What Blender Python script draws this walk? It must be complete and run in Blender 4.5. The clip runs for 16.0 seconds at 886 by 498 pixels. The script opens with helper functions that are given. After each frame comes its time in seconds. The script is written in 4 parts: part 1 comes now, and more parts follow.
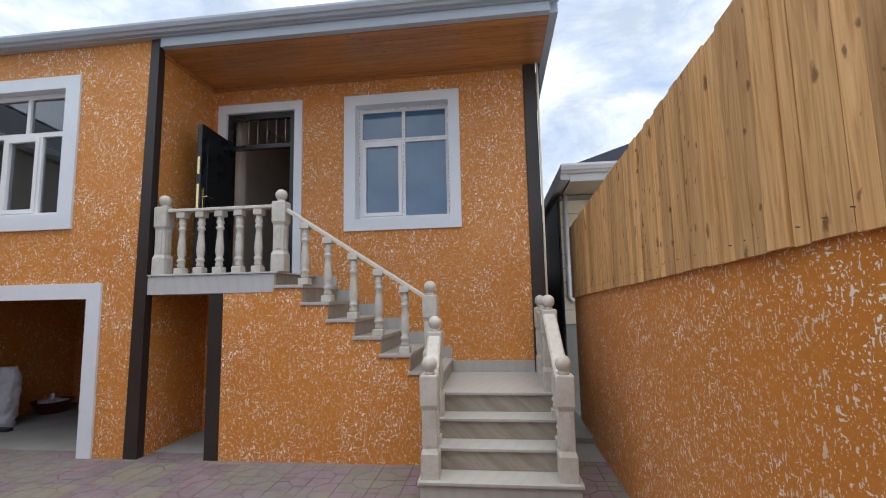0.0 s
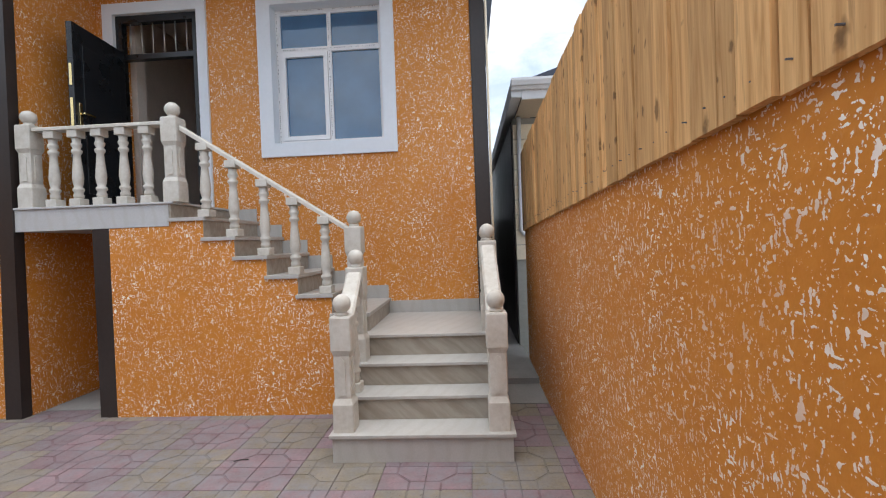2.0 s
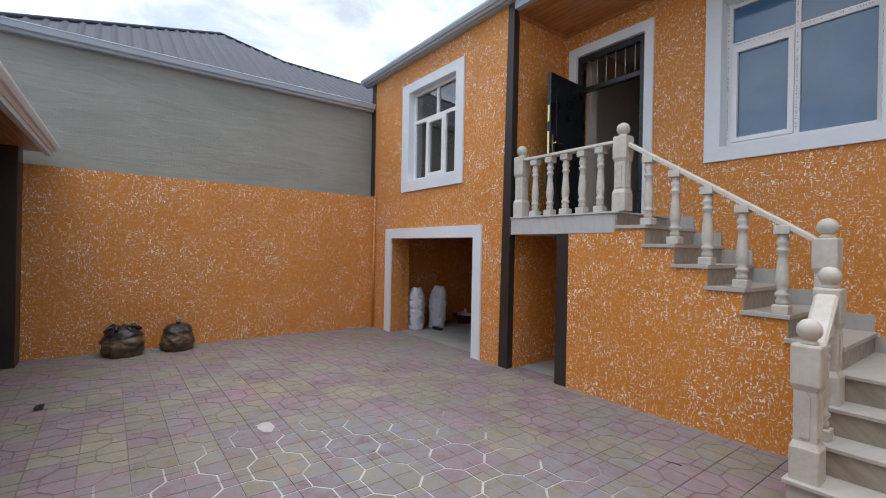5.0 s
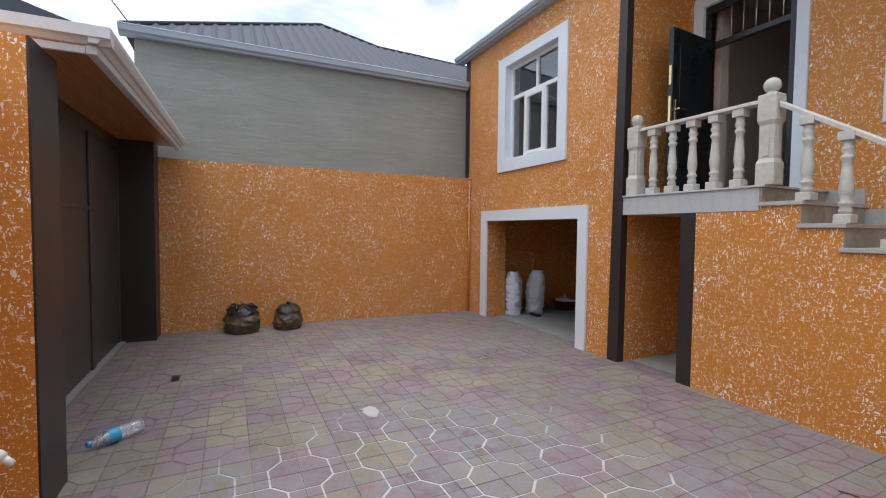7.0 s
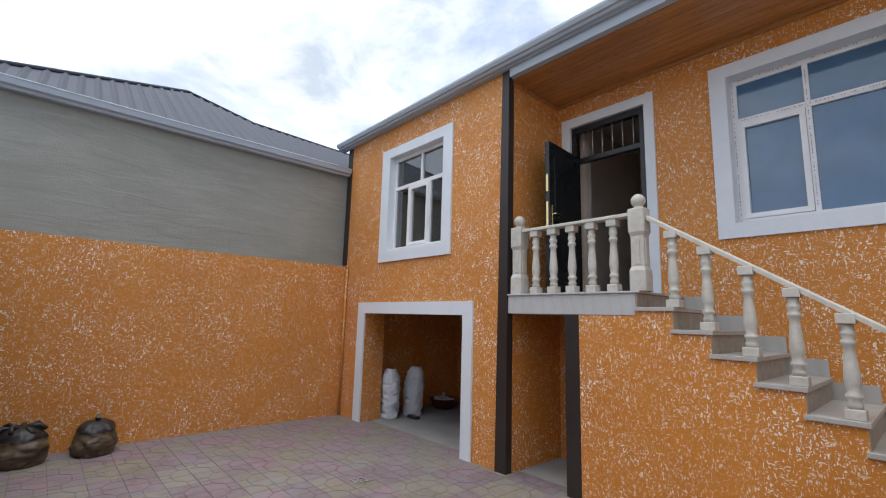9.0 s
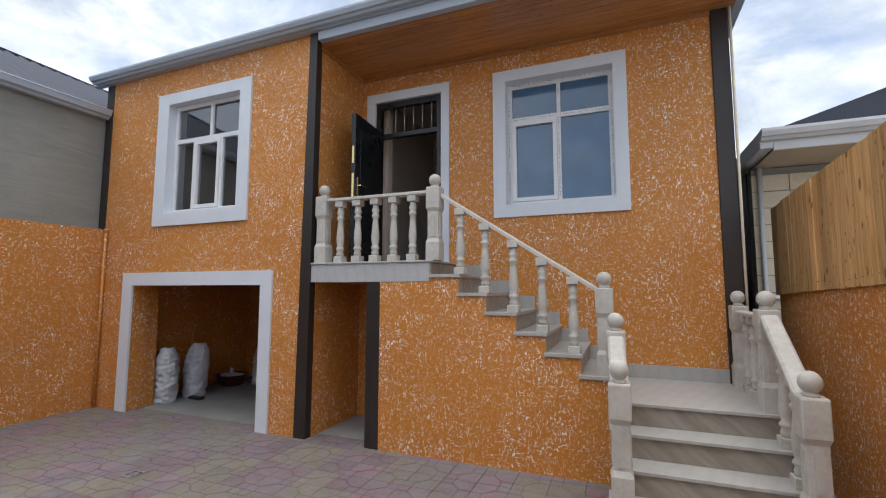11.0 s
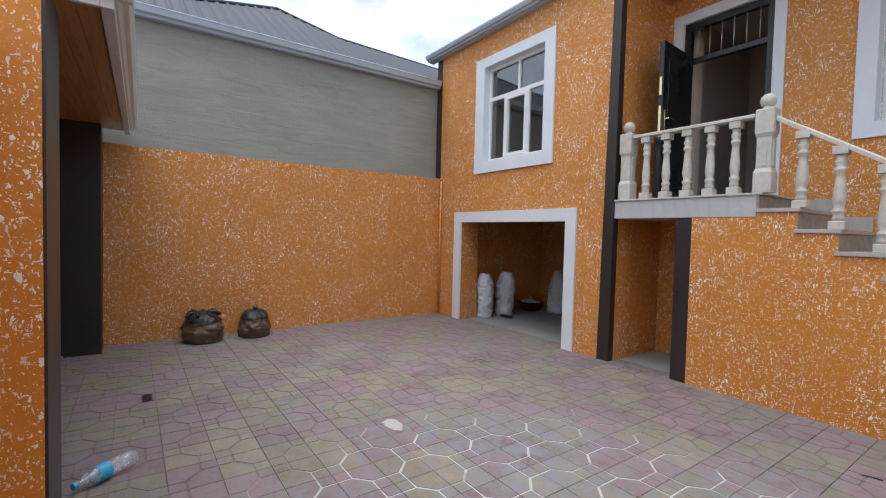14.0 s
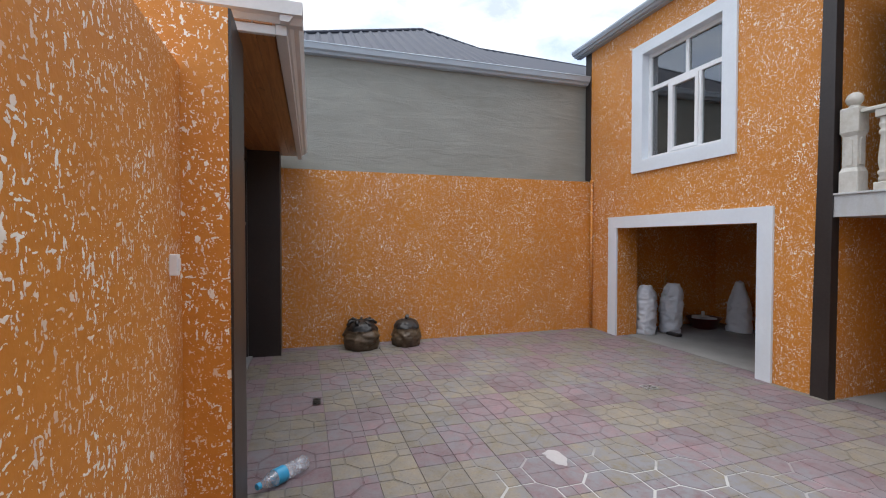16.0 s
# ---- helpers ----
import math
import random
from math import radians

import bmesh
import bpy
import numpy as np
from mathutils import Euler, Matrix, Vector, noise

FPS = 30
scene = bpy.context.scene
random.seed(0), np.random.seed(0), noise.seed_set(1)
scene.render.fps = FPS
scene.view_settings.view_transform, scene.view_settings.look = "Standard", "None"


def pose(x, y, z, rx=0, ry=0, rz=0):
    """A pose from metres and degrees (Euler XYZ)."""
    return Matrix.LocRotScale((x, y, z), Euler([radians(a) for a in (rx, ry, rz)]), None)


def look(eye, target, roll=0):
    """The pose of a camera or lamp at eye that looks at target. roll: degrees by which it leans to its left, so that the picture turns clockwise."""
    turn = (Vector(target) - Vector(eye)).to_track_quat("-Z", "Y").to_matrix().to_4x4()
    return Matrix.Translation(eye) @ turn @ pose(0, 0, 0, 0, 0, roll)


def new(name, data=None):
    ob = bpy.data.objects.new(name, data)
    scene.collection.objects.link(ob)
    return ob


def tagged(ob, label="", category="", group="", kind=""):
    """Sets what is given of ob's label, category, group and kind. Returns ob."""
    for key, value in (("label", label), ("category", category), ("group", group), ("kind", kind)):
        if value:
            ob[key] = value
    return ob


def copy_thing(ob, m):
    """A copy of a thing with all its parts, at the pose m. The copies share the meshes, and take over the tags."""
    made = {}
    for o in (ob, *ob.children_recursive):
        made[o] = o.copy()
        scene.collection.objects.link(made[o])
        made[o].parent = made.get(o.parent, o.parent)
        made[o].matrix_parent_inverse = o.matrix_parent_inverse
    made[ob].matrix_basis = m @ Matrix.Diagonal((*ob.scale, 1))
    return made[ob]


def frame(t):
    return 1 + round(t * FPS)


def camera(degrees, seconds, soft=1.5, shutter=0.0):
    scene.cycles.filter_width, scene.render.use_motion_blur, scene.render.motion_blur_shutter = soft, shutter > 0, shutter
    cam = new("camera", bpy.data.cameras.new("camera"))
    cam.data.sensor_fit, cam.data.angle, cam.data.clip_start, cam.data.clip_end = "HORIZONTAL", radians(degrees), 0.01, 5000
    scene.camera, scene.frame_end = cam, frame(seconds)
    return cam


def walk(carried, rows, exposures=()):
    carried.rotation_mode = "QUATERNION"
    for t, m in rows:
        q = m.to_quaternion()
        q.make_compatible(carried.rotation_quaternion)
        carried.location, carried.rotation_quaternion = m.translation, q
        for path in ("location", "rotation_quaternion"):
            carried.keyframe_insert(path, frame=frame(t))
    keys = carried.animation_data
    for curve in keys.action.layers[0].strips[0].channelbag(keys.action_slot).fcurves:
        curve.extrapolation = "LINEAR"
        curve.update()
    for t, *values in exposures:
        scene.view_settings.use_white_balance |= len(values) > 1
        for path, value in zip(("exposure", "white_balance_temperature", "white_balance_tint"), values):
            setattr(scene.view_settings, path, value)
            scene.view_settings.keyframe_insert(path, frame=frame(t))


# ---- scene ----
cam = camera(89.7, 16.0, soft=1.1)
PATH = [
    (0, (0.018, 0.036, 1.698), (-0.216, 2.01, 1.919), -1.2),
    (0.5, (0.213, 0.139, 1.667), (0.0, 2.121, 1.832), -0.6),
    (1, (0.305, 0.308, 1.595), (0.136, 2.3, 1.658), -1.0),
    (1.5, (0.349, 0.564, 1.577), (0.218, 2.559, 1.582), -1.3),
    (2, (0.374, 0.708, 1.564), (0.254, 2.704, 1.533), -2.1),
    (2.5, (0.461, 0.811, 1.621), (0.131, 2.783, 1.662), -1.1),
    (3, (0.511, 0.826, 1.676), (-0.113, 2.719, 1.84), -0.8),
    (3.1, (0.52, 0.817, 1.676), (-0.161, 2.689, 1.853), -0.7),
    (3.5, (0.478, 0.777, 1.682), (-0.448, 2.539, 1.882), 0.6),
    (4, (0.398, 0.707, 1.642), (-0.751, 2.336, 1.802), 1.5),
    (4.5, (0.32, 0.556, 1.619), (-1.031, 2.03, 1.684), 1.4),
    (5, (0.26, 0.425, 1.601), (-1.339, 1.626, 1.6), 1.1),
    (5.2, (0.24, 0.374, 1.601), (-1.482, 1.39, 1.571), 1.0),
    (7.3, (-0.138, 0.501, 1.61), (-1.941, 1.362, 1.524), 0.6),
    (7.5, (-0.212, 0.534, 1.649), (-1.963, 1.501, 1.599), 1.1),
    (8, (-0.364, 0.481, 1.711), (-1.987, 1.649, 1.772), 1.8),
    (8.5, (-0.454, 0.518, 1.722), (-2.02, 1.747, 1.913), 1.4),
    (9, (-0.519, 0.581, 1.735), (-1.993, 1.898, 2.041), 1.6),
    (9.5, (-0.537, 0.624, 1.74), (-1.731, 2.195, 2.065), 0.5),
    (10, (-0.574, 0.59, 1.747), (-1.415, 2.379, 2.052), 0.4),
    (10.2, (-0.585, 0.551, 1.755), (-1.318, 2.39, 2.043), 0.5),
    (12.3, (-0.476, 0.144, 1.6), (-1.388, 1.924, 1.576), 1.1),
    (12.5, (-0.515, 0.108, 1.594), (-1.547, 1.821, 1.546), 1.2),
    (13, (-0.598, -0.035, 1.597), (-1.861, 1.513, 1.518), 0.8),
    (13.5, (-0.629, -0.149, 1.591), (-2.077, 1.229, 1.516), 1.3),
    (13.6, (-0.632, -0.162, 1.588), (-2.121, 1.171, 1.513), 1.3),
    (14, (-0.637, -0.195, 1.577), (-2.275, 0.95, 1.505), 1.4),
    (14.5, (-0.651, -0.231, 1.582), (-2.399, 0.737, 1.499), 1.4),
    (15, (-0.672, -0.251, 1.58), (-2.486, 0.588, 1.502), 1.3),
    (15.5, (-0.786, -0.239, 1.558), (-2.672, 0.424, 1.485), 0.5),
    (16, (-0.966, -0.188, 1.589), (-2.875, 0.407, 1.547), -0.0),
]
EXPOSURES = [(0.0, 0.98), (0.5, 1.08), (1.5, 1.30), (2.2, 1.30), (3.5, 0.70), (5.0, 1.05), (7.5, 1.12), (9.0, 1.02), (10.0, 0.85), (12.5, 1.05), (16.0, 1.20)]
walk(cam, [(t, look(eye, target, roll)) for t, eye, target, roll in PATH], EXPOSURES)

# ---- world and sun ----
SUN_EL, SUN_AZ = 84.0, 182.0  # degrees; azimuth from +y towards +x
world = bpy.data.worlds.new("world")
scene.world = world
world.use_nodes = True
wn, wl = world.node_tree.nodes, world.node_tree.links
wn.clear()
sky = wn.new("ShaderNodeTexSky")
sky.sky_type, sky.sun_disc = "NISHITA", False
sky.dust_density = 4.0
sky.sun_elevation, sky.sun_rotation = radians(SUN_EL), radians(SUN_AZ)
bg_sky, bg_cloud = wn.new("ShaderNodeBackground"), wn.new("ShaderNodeBackground")
bg_sky.inputs["Strength"].default_value = 0.13
bg_cloud.inputs["Strength"].default_value = 0.69
wl.new(sky.outputs["Color"], bg_sky.inputs["Color"])
coord = wn.new("ShaderNodeTexCoord")
stretch = wn.new("ShaderNodeMapping")
stretch.inputs["Scale"].default_value = (1.1, 1.3, 2.2)
stretch.inputs["Rotation"].default_value = (0.15, 0.0, 0.5)
wl.new(coord.outputs["Generated"], stretch.inputs["Vector"])
cloud = wn.new("ShaderNodeTexNoise")
cloud.inputs["Scale"].default_value, cloud.inputs["Detail"].default_value = 2.3, 7
cloud.inputs["Roughness"].default_value, cloud.inputs["Distortion"].default_value = 0.6, 0.15
wl.new(stretch.outputs["Vector"], cloud.inputs["Vector"])
ramp = wn.new("ShaderNodeValToRGB")
ramp.color_ramp.elements[0].position, ramp.color_ramp.elements[1].position = 0.30, 0.58
wl.new(cloud.outputs["Fac"], ramp.inputs["Fac"])
billow = wn.new("ShaderNodeTexNoise")
billow.inputs["Scale"].default_value, billow.inputs["Detail"].default_value = 3.4, 8
billow.inputs["Roughness"].default_value, billow.inputs["Distortion"].default_value = 0.62, 0.5
wl.new(stretch.outputs["Vector"], billow.inputs["Vector"])
shade = wn.new("ShaderNodeValToRGB")
for e, (p, c) in zip(shade.color_ramp.elements, ((0.36, (0.50, 0.57, 0.66)), (0.66, (1.05, 1.08, 1.12)))):
    e.position, e.color = p, (*c, 1)
wl.new(billow.outputs["Fac"], shade.inputs["Fac"])
wl.new(shade.outputs["Color"], bg_cloud.inputs["Color"])
mixs, wout = wn.new("ShaderNodeMixShader"), wn.new("ShaderNodeOutputWorld")
wl.new(ramp.outputs["Color"], mixs.inputs["Fac"])
wl.new(bg_sky.outputs["Background"], mixs.inputs[1])
wl.new(bg_cloud.outputs["Background"], mixs.inputs[2])
wl.new(mixs.outputs["Shader"], wout.inputs["Surface"])

sun = new("sun", bpy.data.lights.new("sun", "SUN"))
sun.data.energy, sun.data.angle, sun.data.color = 1.2, radians(70), (0.97, 0.98, 1.0)
sun.matrix_world = look((0, 0, 20), (-math.sin(radians(SUN_AZ)), -math.cos(radians(SUN_AZ)), 20 - math.tan(radians(SUN_EL))))


# ---- materials ----
class Mat:
    """A node material under construction."""

    def __init__(self, name, rough=0.6, metal=0.0, spec=0.5):
        self.m = bpy.data.materials.new(name)
        self.m.use_nodes = True
        self.n, self.l = self.m.node_tree.nodes, self.m.node_tree.links
        self.b = self.n["Principled BSDF"]
        self.b.inputs["Roughness"].default_value = rough
        self.b.inputs["Metallic"].default_value = metal
        self.b.inputs["Specular IOR Level"].default_value = spec
        self.co = self.n.new("ShaderNodeTexCoord").outputs["Object"]

    def mapped(self, scale=(1, 1, 1), rot=(0, 0, 0), loc=(0, 0, 0), src=None):
        node = self.n.new("ShaderNodeMapping")
        node.inputs["Scale"].default_value, node.inputs["Rotation"].default_value = scale, rot
        node.inputs["Location"].default_value = loc
        self.l.new(src or self.co, node.inputs["Vector"])
        return node.outputs["Vector"]

    def noise(self, scale, detail=4, src=None, rough=0.55, dist=0.0, out="Fac"):
        node = self.n.new("ShaderNodeTexNoise")
        node.inputs["Scale"].default_value, node.inputs["Detail"].default_value = scale, detail
        node.inputs["Roughness"].default_value, node.inputs["Distortion"].default_value = rough, dist
        self.l.new(src or self.co, node.inputs["Vector"])
        return node.outputs[out]

    def voronoi(self, scale, src=None, feature="F1"):
        node = self.n.new("ShaderNodeTexVoronoi")
        node.feature = feature
        node.inputs["Scale"].default_value = scale
        self.l.new(src or self.co, node.inputs["Vector"])
        return node.outputs

    def ramp(self, fac, *stops):
        node = self.n.new("ShaderNodeValToRGB")
        el = node.color_ramp.elements
        while len(el) < len(stops):
            el.new(0.5)
        for e, (p, c) in zip(el, stops):
            e.position = p
            e.color = (c, c, c, 1) if isinstance(c, (int, float)) else (*c, 1)
        self.l.new(fac, node.inputs["Fac"])
        return node.outputs["Color"]

    def put(self, socket, value):
        if isinstance(value, (int, float)):
            socket.default_value = value
        elif isinstance(value, tuple):
            socket.default_value = (*value, 1) if len(socket.default_value) == 4 else value
        else:
            self.l.new(value, socket)

    def mix(self, fac, a, b, blend="MIX"):
        node = self.n.new("ShaderNodeMix")
        node.data_type, node.blend_type = "RGBA", blend
        self.put(node.inputs[0], fac), self.put(node.inputs[6], a), self.put(node.inputs[7], b)
        return node.outputs[2]

    def math(self, op, a, b=0.0):
        node = self.n.new("ShaderNodeMath")
        node.operation = op
        self.put(node.inputs[0], a), self.put(node.inputs[1], b)
        return node.outputs[0]

    def vadd(self, a, b, k):
        node = self.n.new("ShaderNodeVectorMath")
        node.operation = "MULTIPLY_ADD"
        self.l.new(b, node.inputs[0])
        node.inputs[1].default_value = (k, k, k)
        self.l.new(a, node.inputs[2])
        return node.outputs[0]

    def color(self, value):
        self.put(self.b.inputs["Base Color"], value)
        return self

    def rough(self, value):
        self.put(self.b.inputs["Roughness"], value)
        return self

    def bump(self, height, strength=0.3, dist=0.01):
        node = self.n.new("ShaderNodeBump")
        node.inputs["Strength"].default_value, node.inputs["Distance"].default_value = strength, dist
        self.l.new(height, node.inputs["Height"])
        self.l.new(node.outputs["Normal"], self.b.inputs["Normal"])
        return self


def plain(name, c, rough=0.6, metal=0.0, grain=40.0, vary=0.12, bump=0.1, spec=0.5):
    """Paint, metal or plastic with grain and faint stains."""
    M = Mat(name, rough, metal, spec)
    dark = tuple(x * (1 - vary) for x in c)
    light = tuple(min(1.0, x * (1 + vary)) for x in c)
    n1, n2 = M.noise(2.3, 4), M.noise(grain, 3)
    M.color(M.mix(0.35, M.ramp(n1, (0.3, dark), (0.7, light)), M.ramp(n2, (0.3, dark), (0.7, light))))
    M.rough(M.math("ADD", M.math("MULTIPLY", n1, 0.15), rough - 0.075))
    M.bump(n2, bump, 0.004)
    return M.m


def stucco(name, c_lo, c_hi):
    """Orange trowelled plaster with raised off-white flecks: short strokes, dots, a few ragged splashes."""
    M = Mat(name, 0.6)
    base = M.co
    warp, ragged = M.noise(26, 2, base, out="Color"), M.noise(120, 3, base, out="Color")
    flecks = None
    layers = (
        ((1.3, 1.3, 0.40), (0.20, 0.25, 0.0), 64, 0.58, 0.78),
        ((0.50, 0.50, 1.25), (0.35, 0.9, 0.4), 60, 0.54, 0.80),
        ((1.2, 1.2, 0.55), (0.9, -0.6, 0.3), 55, 0.48, 0.86),
        ((1.0, 1.0, 0.75), (0.4, 0.3, 1.0), 125, 0.42, 0.95),
        ((1.1, 1.1, 0.75), (-0.5, 0.4, 0.2), 30, 0.16, 2.7),
    )
    for scale, rot, k, density, gain in layers:
        v = M.vadd(M.vadd(M.mapped(scale, rot, src=base), warp, 0.04), ragged, 0.008)
        vo = M.voronoi(k, v)
        pick = M.n.new("ShaderNodeSeparateColor")
        M.l.new(vo["Color"], pick.inputs[0])
        size = M.math("MULTIPLY", M.math("SUBTRACT", pick.outputs[0], 1.0 - density), gain)
        one_layer = M.math("MULTIPLY", M.math("SUBTRACT", size, vo["Distance"]), 22.0)
        one_layer.node.use_clamp = True
        flecks = one_layer if flecks is None else M.math("MAXIMUM", flecks, one_layer)
    patch = M.ramp(M.noise(2.6, 6, base), (0.36, 0.35), (0.60, 1.0))
    fade = M.math("MULTIPLY", flecks, patch)
    tone = M.mix(0.5, M.ramp(M.noise(1.1, 6, base), (0.3, c_lo), (0.7, c_hi)), M.ramp(M.noise(14, 4, M.mapped((1, 1, 2.2), src=base)), (0.3, c_lo), (0.72, c_hi)))
    brushed = M.ramp(M.noise(60, 5, M.mapped((1, 1, 0.5), src=base), 0.7), (0.58, 0.0), (0.8, 0.35))
    dry = M.math("MULTIPLY", brushed, M.ramp(M.noise(2.6, 3, base), (0.5, 0.0), (0.75, 1.0)))
    M.color(M.mix(M.math("MAXIMUM", fade, dry), tone, (0.90, 0.875, 0.81)))
    rel = M.math("ADD", fade, M.math("MULTIPLY", M.noise(45, 5, base), 0.55))
    M.bump(rel, 0.55, 0.006)
    return M.m


def wood(name, c_lo, c_hi, axis=2, rough=0.55, knots=0.5, coat=0.0, spread=0.45):
    """Softwood with long grain along one axis, small knots, dark resin streaks, and each board its own tone."""
    M = Mat(name, rough)
    info = M.n.new("ShaderNodeObjectInfo")
    geo = M.n.new("ShaderNodeNewGeometry")
    rnd = M.math("ADD", info.outputs["Random"], geo.outputs["Random Per Island"])
    comb = M.n.new("ShaderNodeCombineXYZ")
    for i in range(3):
        M.l.new(M.math("MULTIPLY", rnd, 37.0), comb.inputs[i])
    off = M.vadd(M.co, comb.outputs[0], 1.0)

    def along(across, length):
        v = [across, across, across]
        v[axis] = length
        return tuple(v)

    n1 = M.noise(2.2, 5, M.mapped(along(11.0, 0.7), src=off), 0.6, 1.2)
    n2 = M.noise(1.0, 3, M.mapped(along(85.0, 2.4), src=off))
    tone = M.mix(0.4, M.ramp(n1, (0.36, tuple(x * 0.78 for x in c_lo)), (0.62, c_hi)), M.ramp(n2, (0.3, c_lo), (0.75, c_hi)))
    streak = M.ramp(M.noise(1.0, 4, M.mapped(along(17.0, 1.1), src=off), 0.7, 1.6), (0.60, 0.0), (0.74, 0.75))
    tone = M.mix(M.math("MULTIPLY", streak, knots), tone, tuple(x * 0.42 for x in c_lo))
    bent = M.vadd(off, M.noise(14, 3, off, out="Color"), 0.05)
    for k, length in ((12.0, 5.0), (21.0, 11.0)):
        vo = M.voronoi(1.0, M.mapped(along(k, length), src=bent))
        pick = M.n.new("ShaderNodeSeparateColor")
        M.l.new(vo["Color"], pick.inputs[0])
        spot = M.math("MULTIPLY", M.math("SUBTRACT", M.math("MULTIPLY", M.math("SUBTRACT", pick.outputs[0], 0.45), 0.55), vo["Distance"]), 9.0)
        spot.node.use_clamp = True
        tone = M.mix(M.math("MULTIPLY", spot, knots), tone, tuple(x * 0.27 for x in c_lo))
    val = M.n.new("ShaderNodeHueSaturation")
    M.l.new(M.math("ADD", M.math("MULTIPLY", M.math("FRACT", M.math("MULTIPLY", rnd, 7.31)), spread), 1.0 - spread * 0.55), val.inputs["Value"])
    M.l.new(tone, val.inputs["Color"])
    M.color(val.outputs["Color"])
    M.bump(n2, 0.25, 0.003)
    if coat:
        M.b.inputs["Coat Weight"].default_value, M.b.inputs["Coat Roughness"].default_value = coat, 0.25
    return M.m


def stone(name, c, vein, rough=0.4, skew=0.0, contrast=1.0, scale=2.6):
    """Sawn limestone with soft veins; skew tilts the veins."""
    M = Mat(name, rough)
    wv = M.n.new("ShaderNodeTexWave")
    wv.inputs["Scale"].default_value, wv.inputs["Distortion"].default_value = scale, 4.0
    wv.inputs["Detail"].default_value, wv.inputs["Detail Scale"].default_value = 4, 1.5
    M.l.new(M.mapped((1, 1, 1), (0.3, skew, 0.4)), wv.inputs["Vector"])
    n1, n2 = M.noise(5, 6), M.noise(90, 3)
    lo = tuple(x * 0.82 for x in c)
    tone = M.mix(0.5, M.ramp(n1, (0.3, lo), (0.7, c)), M.ramp(n2, (0.3, lo), (0.7, c)))
    M.color(M.mix(M.math("MULTIPLY", M.ramp(wv.outputs["Fac"], (0.62, 0.0), (0.95, 1.0)), 0.55 * contrast), tone, vein))
    M.bump(n2, 0.1, 0.003)
    return M.m


def grout_mask(M, co):
    """Where white grout was spilt and swept over the middle of the yard."""
    near = M.n.new("ShaderNodeVectorMath")
    near.operation = "DISTANCE"
    near.inputs[1].default_value = (-1.55, 2.25, 0.55)
    M.l.new(M.vadd(co, M.noise(0.9, 3, co, out="Color"), 1.1), near.inputs[0])
    return M.ramp(M.math("MULTIPLY", near.outputs["Value"], 0.5), (0.70, 1.0), (0.98, 0.0))


def dusted(M, co, colour, amount=1.0):
    """Pale cement dust swept over the pavers and into their joints, in drifts."""
    drift = M.ramp(M.noise(0.8, 5, co), (0.34, 0.2), (0.58, 0.85))
    swept = M.math("ADD", drift, M.math("MULTIPLY", grout_mask(M, co), 0.35))
    dust = M.math("MULTIPLY", swept, M.ramp(M.noise(7, 8, co, 0.75), (0.38, 0.05), (0.60, 1.0)))
    return M.mix(M.math("MULTIPLY", dust, amount), colour, (0.178, 0.180, 0.196))


def tile_mat(name, c):
    """Cast concrete paver: pigment worn off in places, brown stains."""
    M = Mat(name, 0.75)
    info = M.n.new("ShaderNodeObjectInfo")
    co = M.n.new("ShaderNodeNewGeometry").outputs["Position"]
    n1, n2 = M.noise(4.5, 8, co, 0.75), M.noise(55, 4, co)
    lo, hi = tuple(x * 0.55 for x in c), tuple(min(1, x * 1.25) for x in c)
    tone = M.mix(0.35, M.ramp(n1, (0.3, lo), (0.66, hi)), M.ramp(n2, (0.3, lo), (0.75, hi)))
    val = M.n.new("ShaderNodeHueSaturation")
    M.l.new(M.math("ADD", M.math("MULTIPLY", info.outputs["Random"], 0.36), 0.82), val.inputs["Value"])
    M.l.new(tone, val.inputs["Color"])
    stain = M.ramp(M.noise(1.9, 5, co, 0.65, 0.6), (0.57, 0.0), (0.72, 0.55))
    specks = M.ramp(M.noise(38, 2, co), (0.68, 0.0), (0.74, 0.7))
    M.color(M.mix(specks, dusted(M, co, M.mix(stain, val.outputs["Color"], (0.11, 0.085, 0.075))), (0.05, 0.045, 0.045)))
    M.bump(M.math("ADD", n2, n1), 0.35, 0.004)
    return M.m


def groove_mat(name, c):
    """Cast grooves of a paver: its own colour with dirt in them, filled with white grout in the middle of the yard."""
    M = Mat(name, 0.85)
    co = M.n.new("ShaderNodeNewGeometry").outputs["Position"]
    own = M.ramp(M.noise(5, 4, co, 0.65), (0.32, tuple(x * 0.6 for x in c)), (0.68, tuple(x * 1.2 for x in c)))
    fill = M.math("MULTIPLY", grout_mask(M, co), M.ramp(M.noise(2.6, 5, co, 0.65), (0.33, 0.1), (0.48, 1.0)))
    M.color(M.mix(fill, dusted(M, co, own, 0.8), (0.40, 0.40, 0.395)))
    M.bump(M.noise(80, 3, co), 0.3, 0.004)
    return M.m


def joint_mat():
    """Sand and dirt between the pavers, dusted over, with grout in places."""
    M = Mat("paver_joint", 0.9)
    co = M.n.new("ShaderNodeNewGeometry").outputs["Position"]
    own = M.ramp(M.noise(4, 5, co, 0.65), (0.32, (0.10, 0.078, 0.072)), (0.66, (0.20, 0.17, 0.155)))
    fill = M.math("MULTIPLY", grout_mask(M, co), M.ramp(M.noise(2.1, 5, co, 0.65), (0.46, 0.0), (0.58, 0.7)))
    M.color(M.mix(fill, dusted(M, co, own, 0.9), (0.36, 0.36, 0.355)))
    M.bump(M.noise(80, 3, co), 0.3, 0.004)
    return M.m


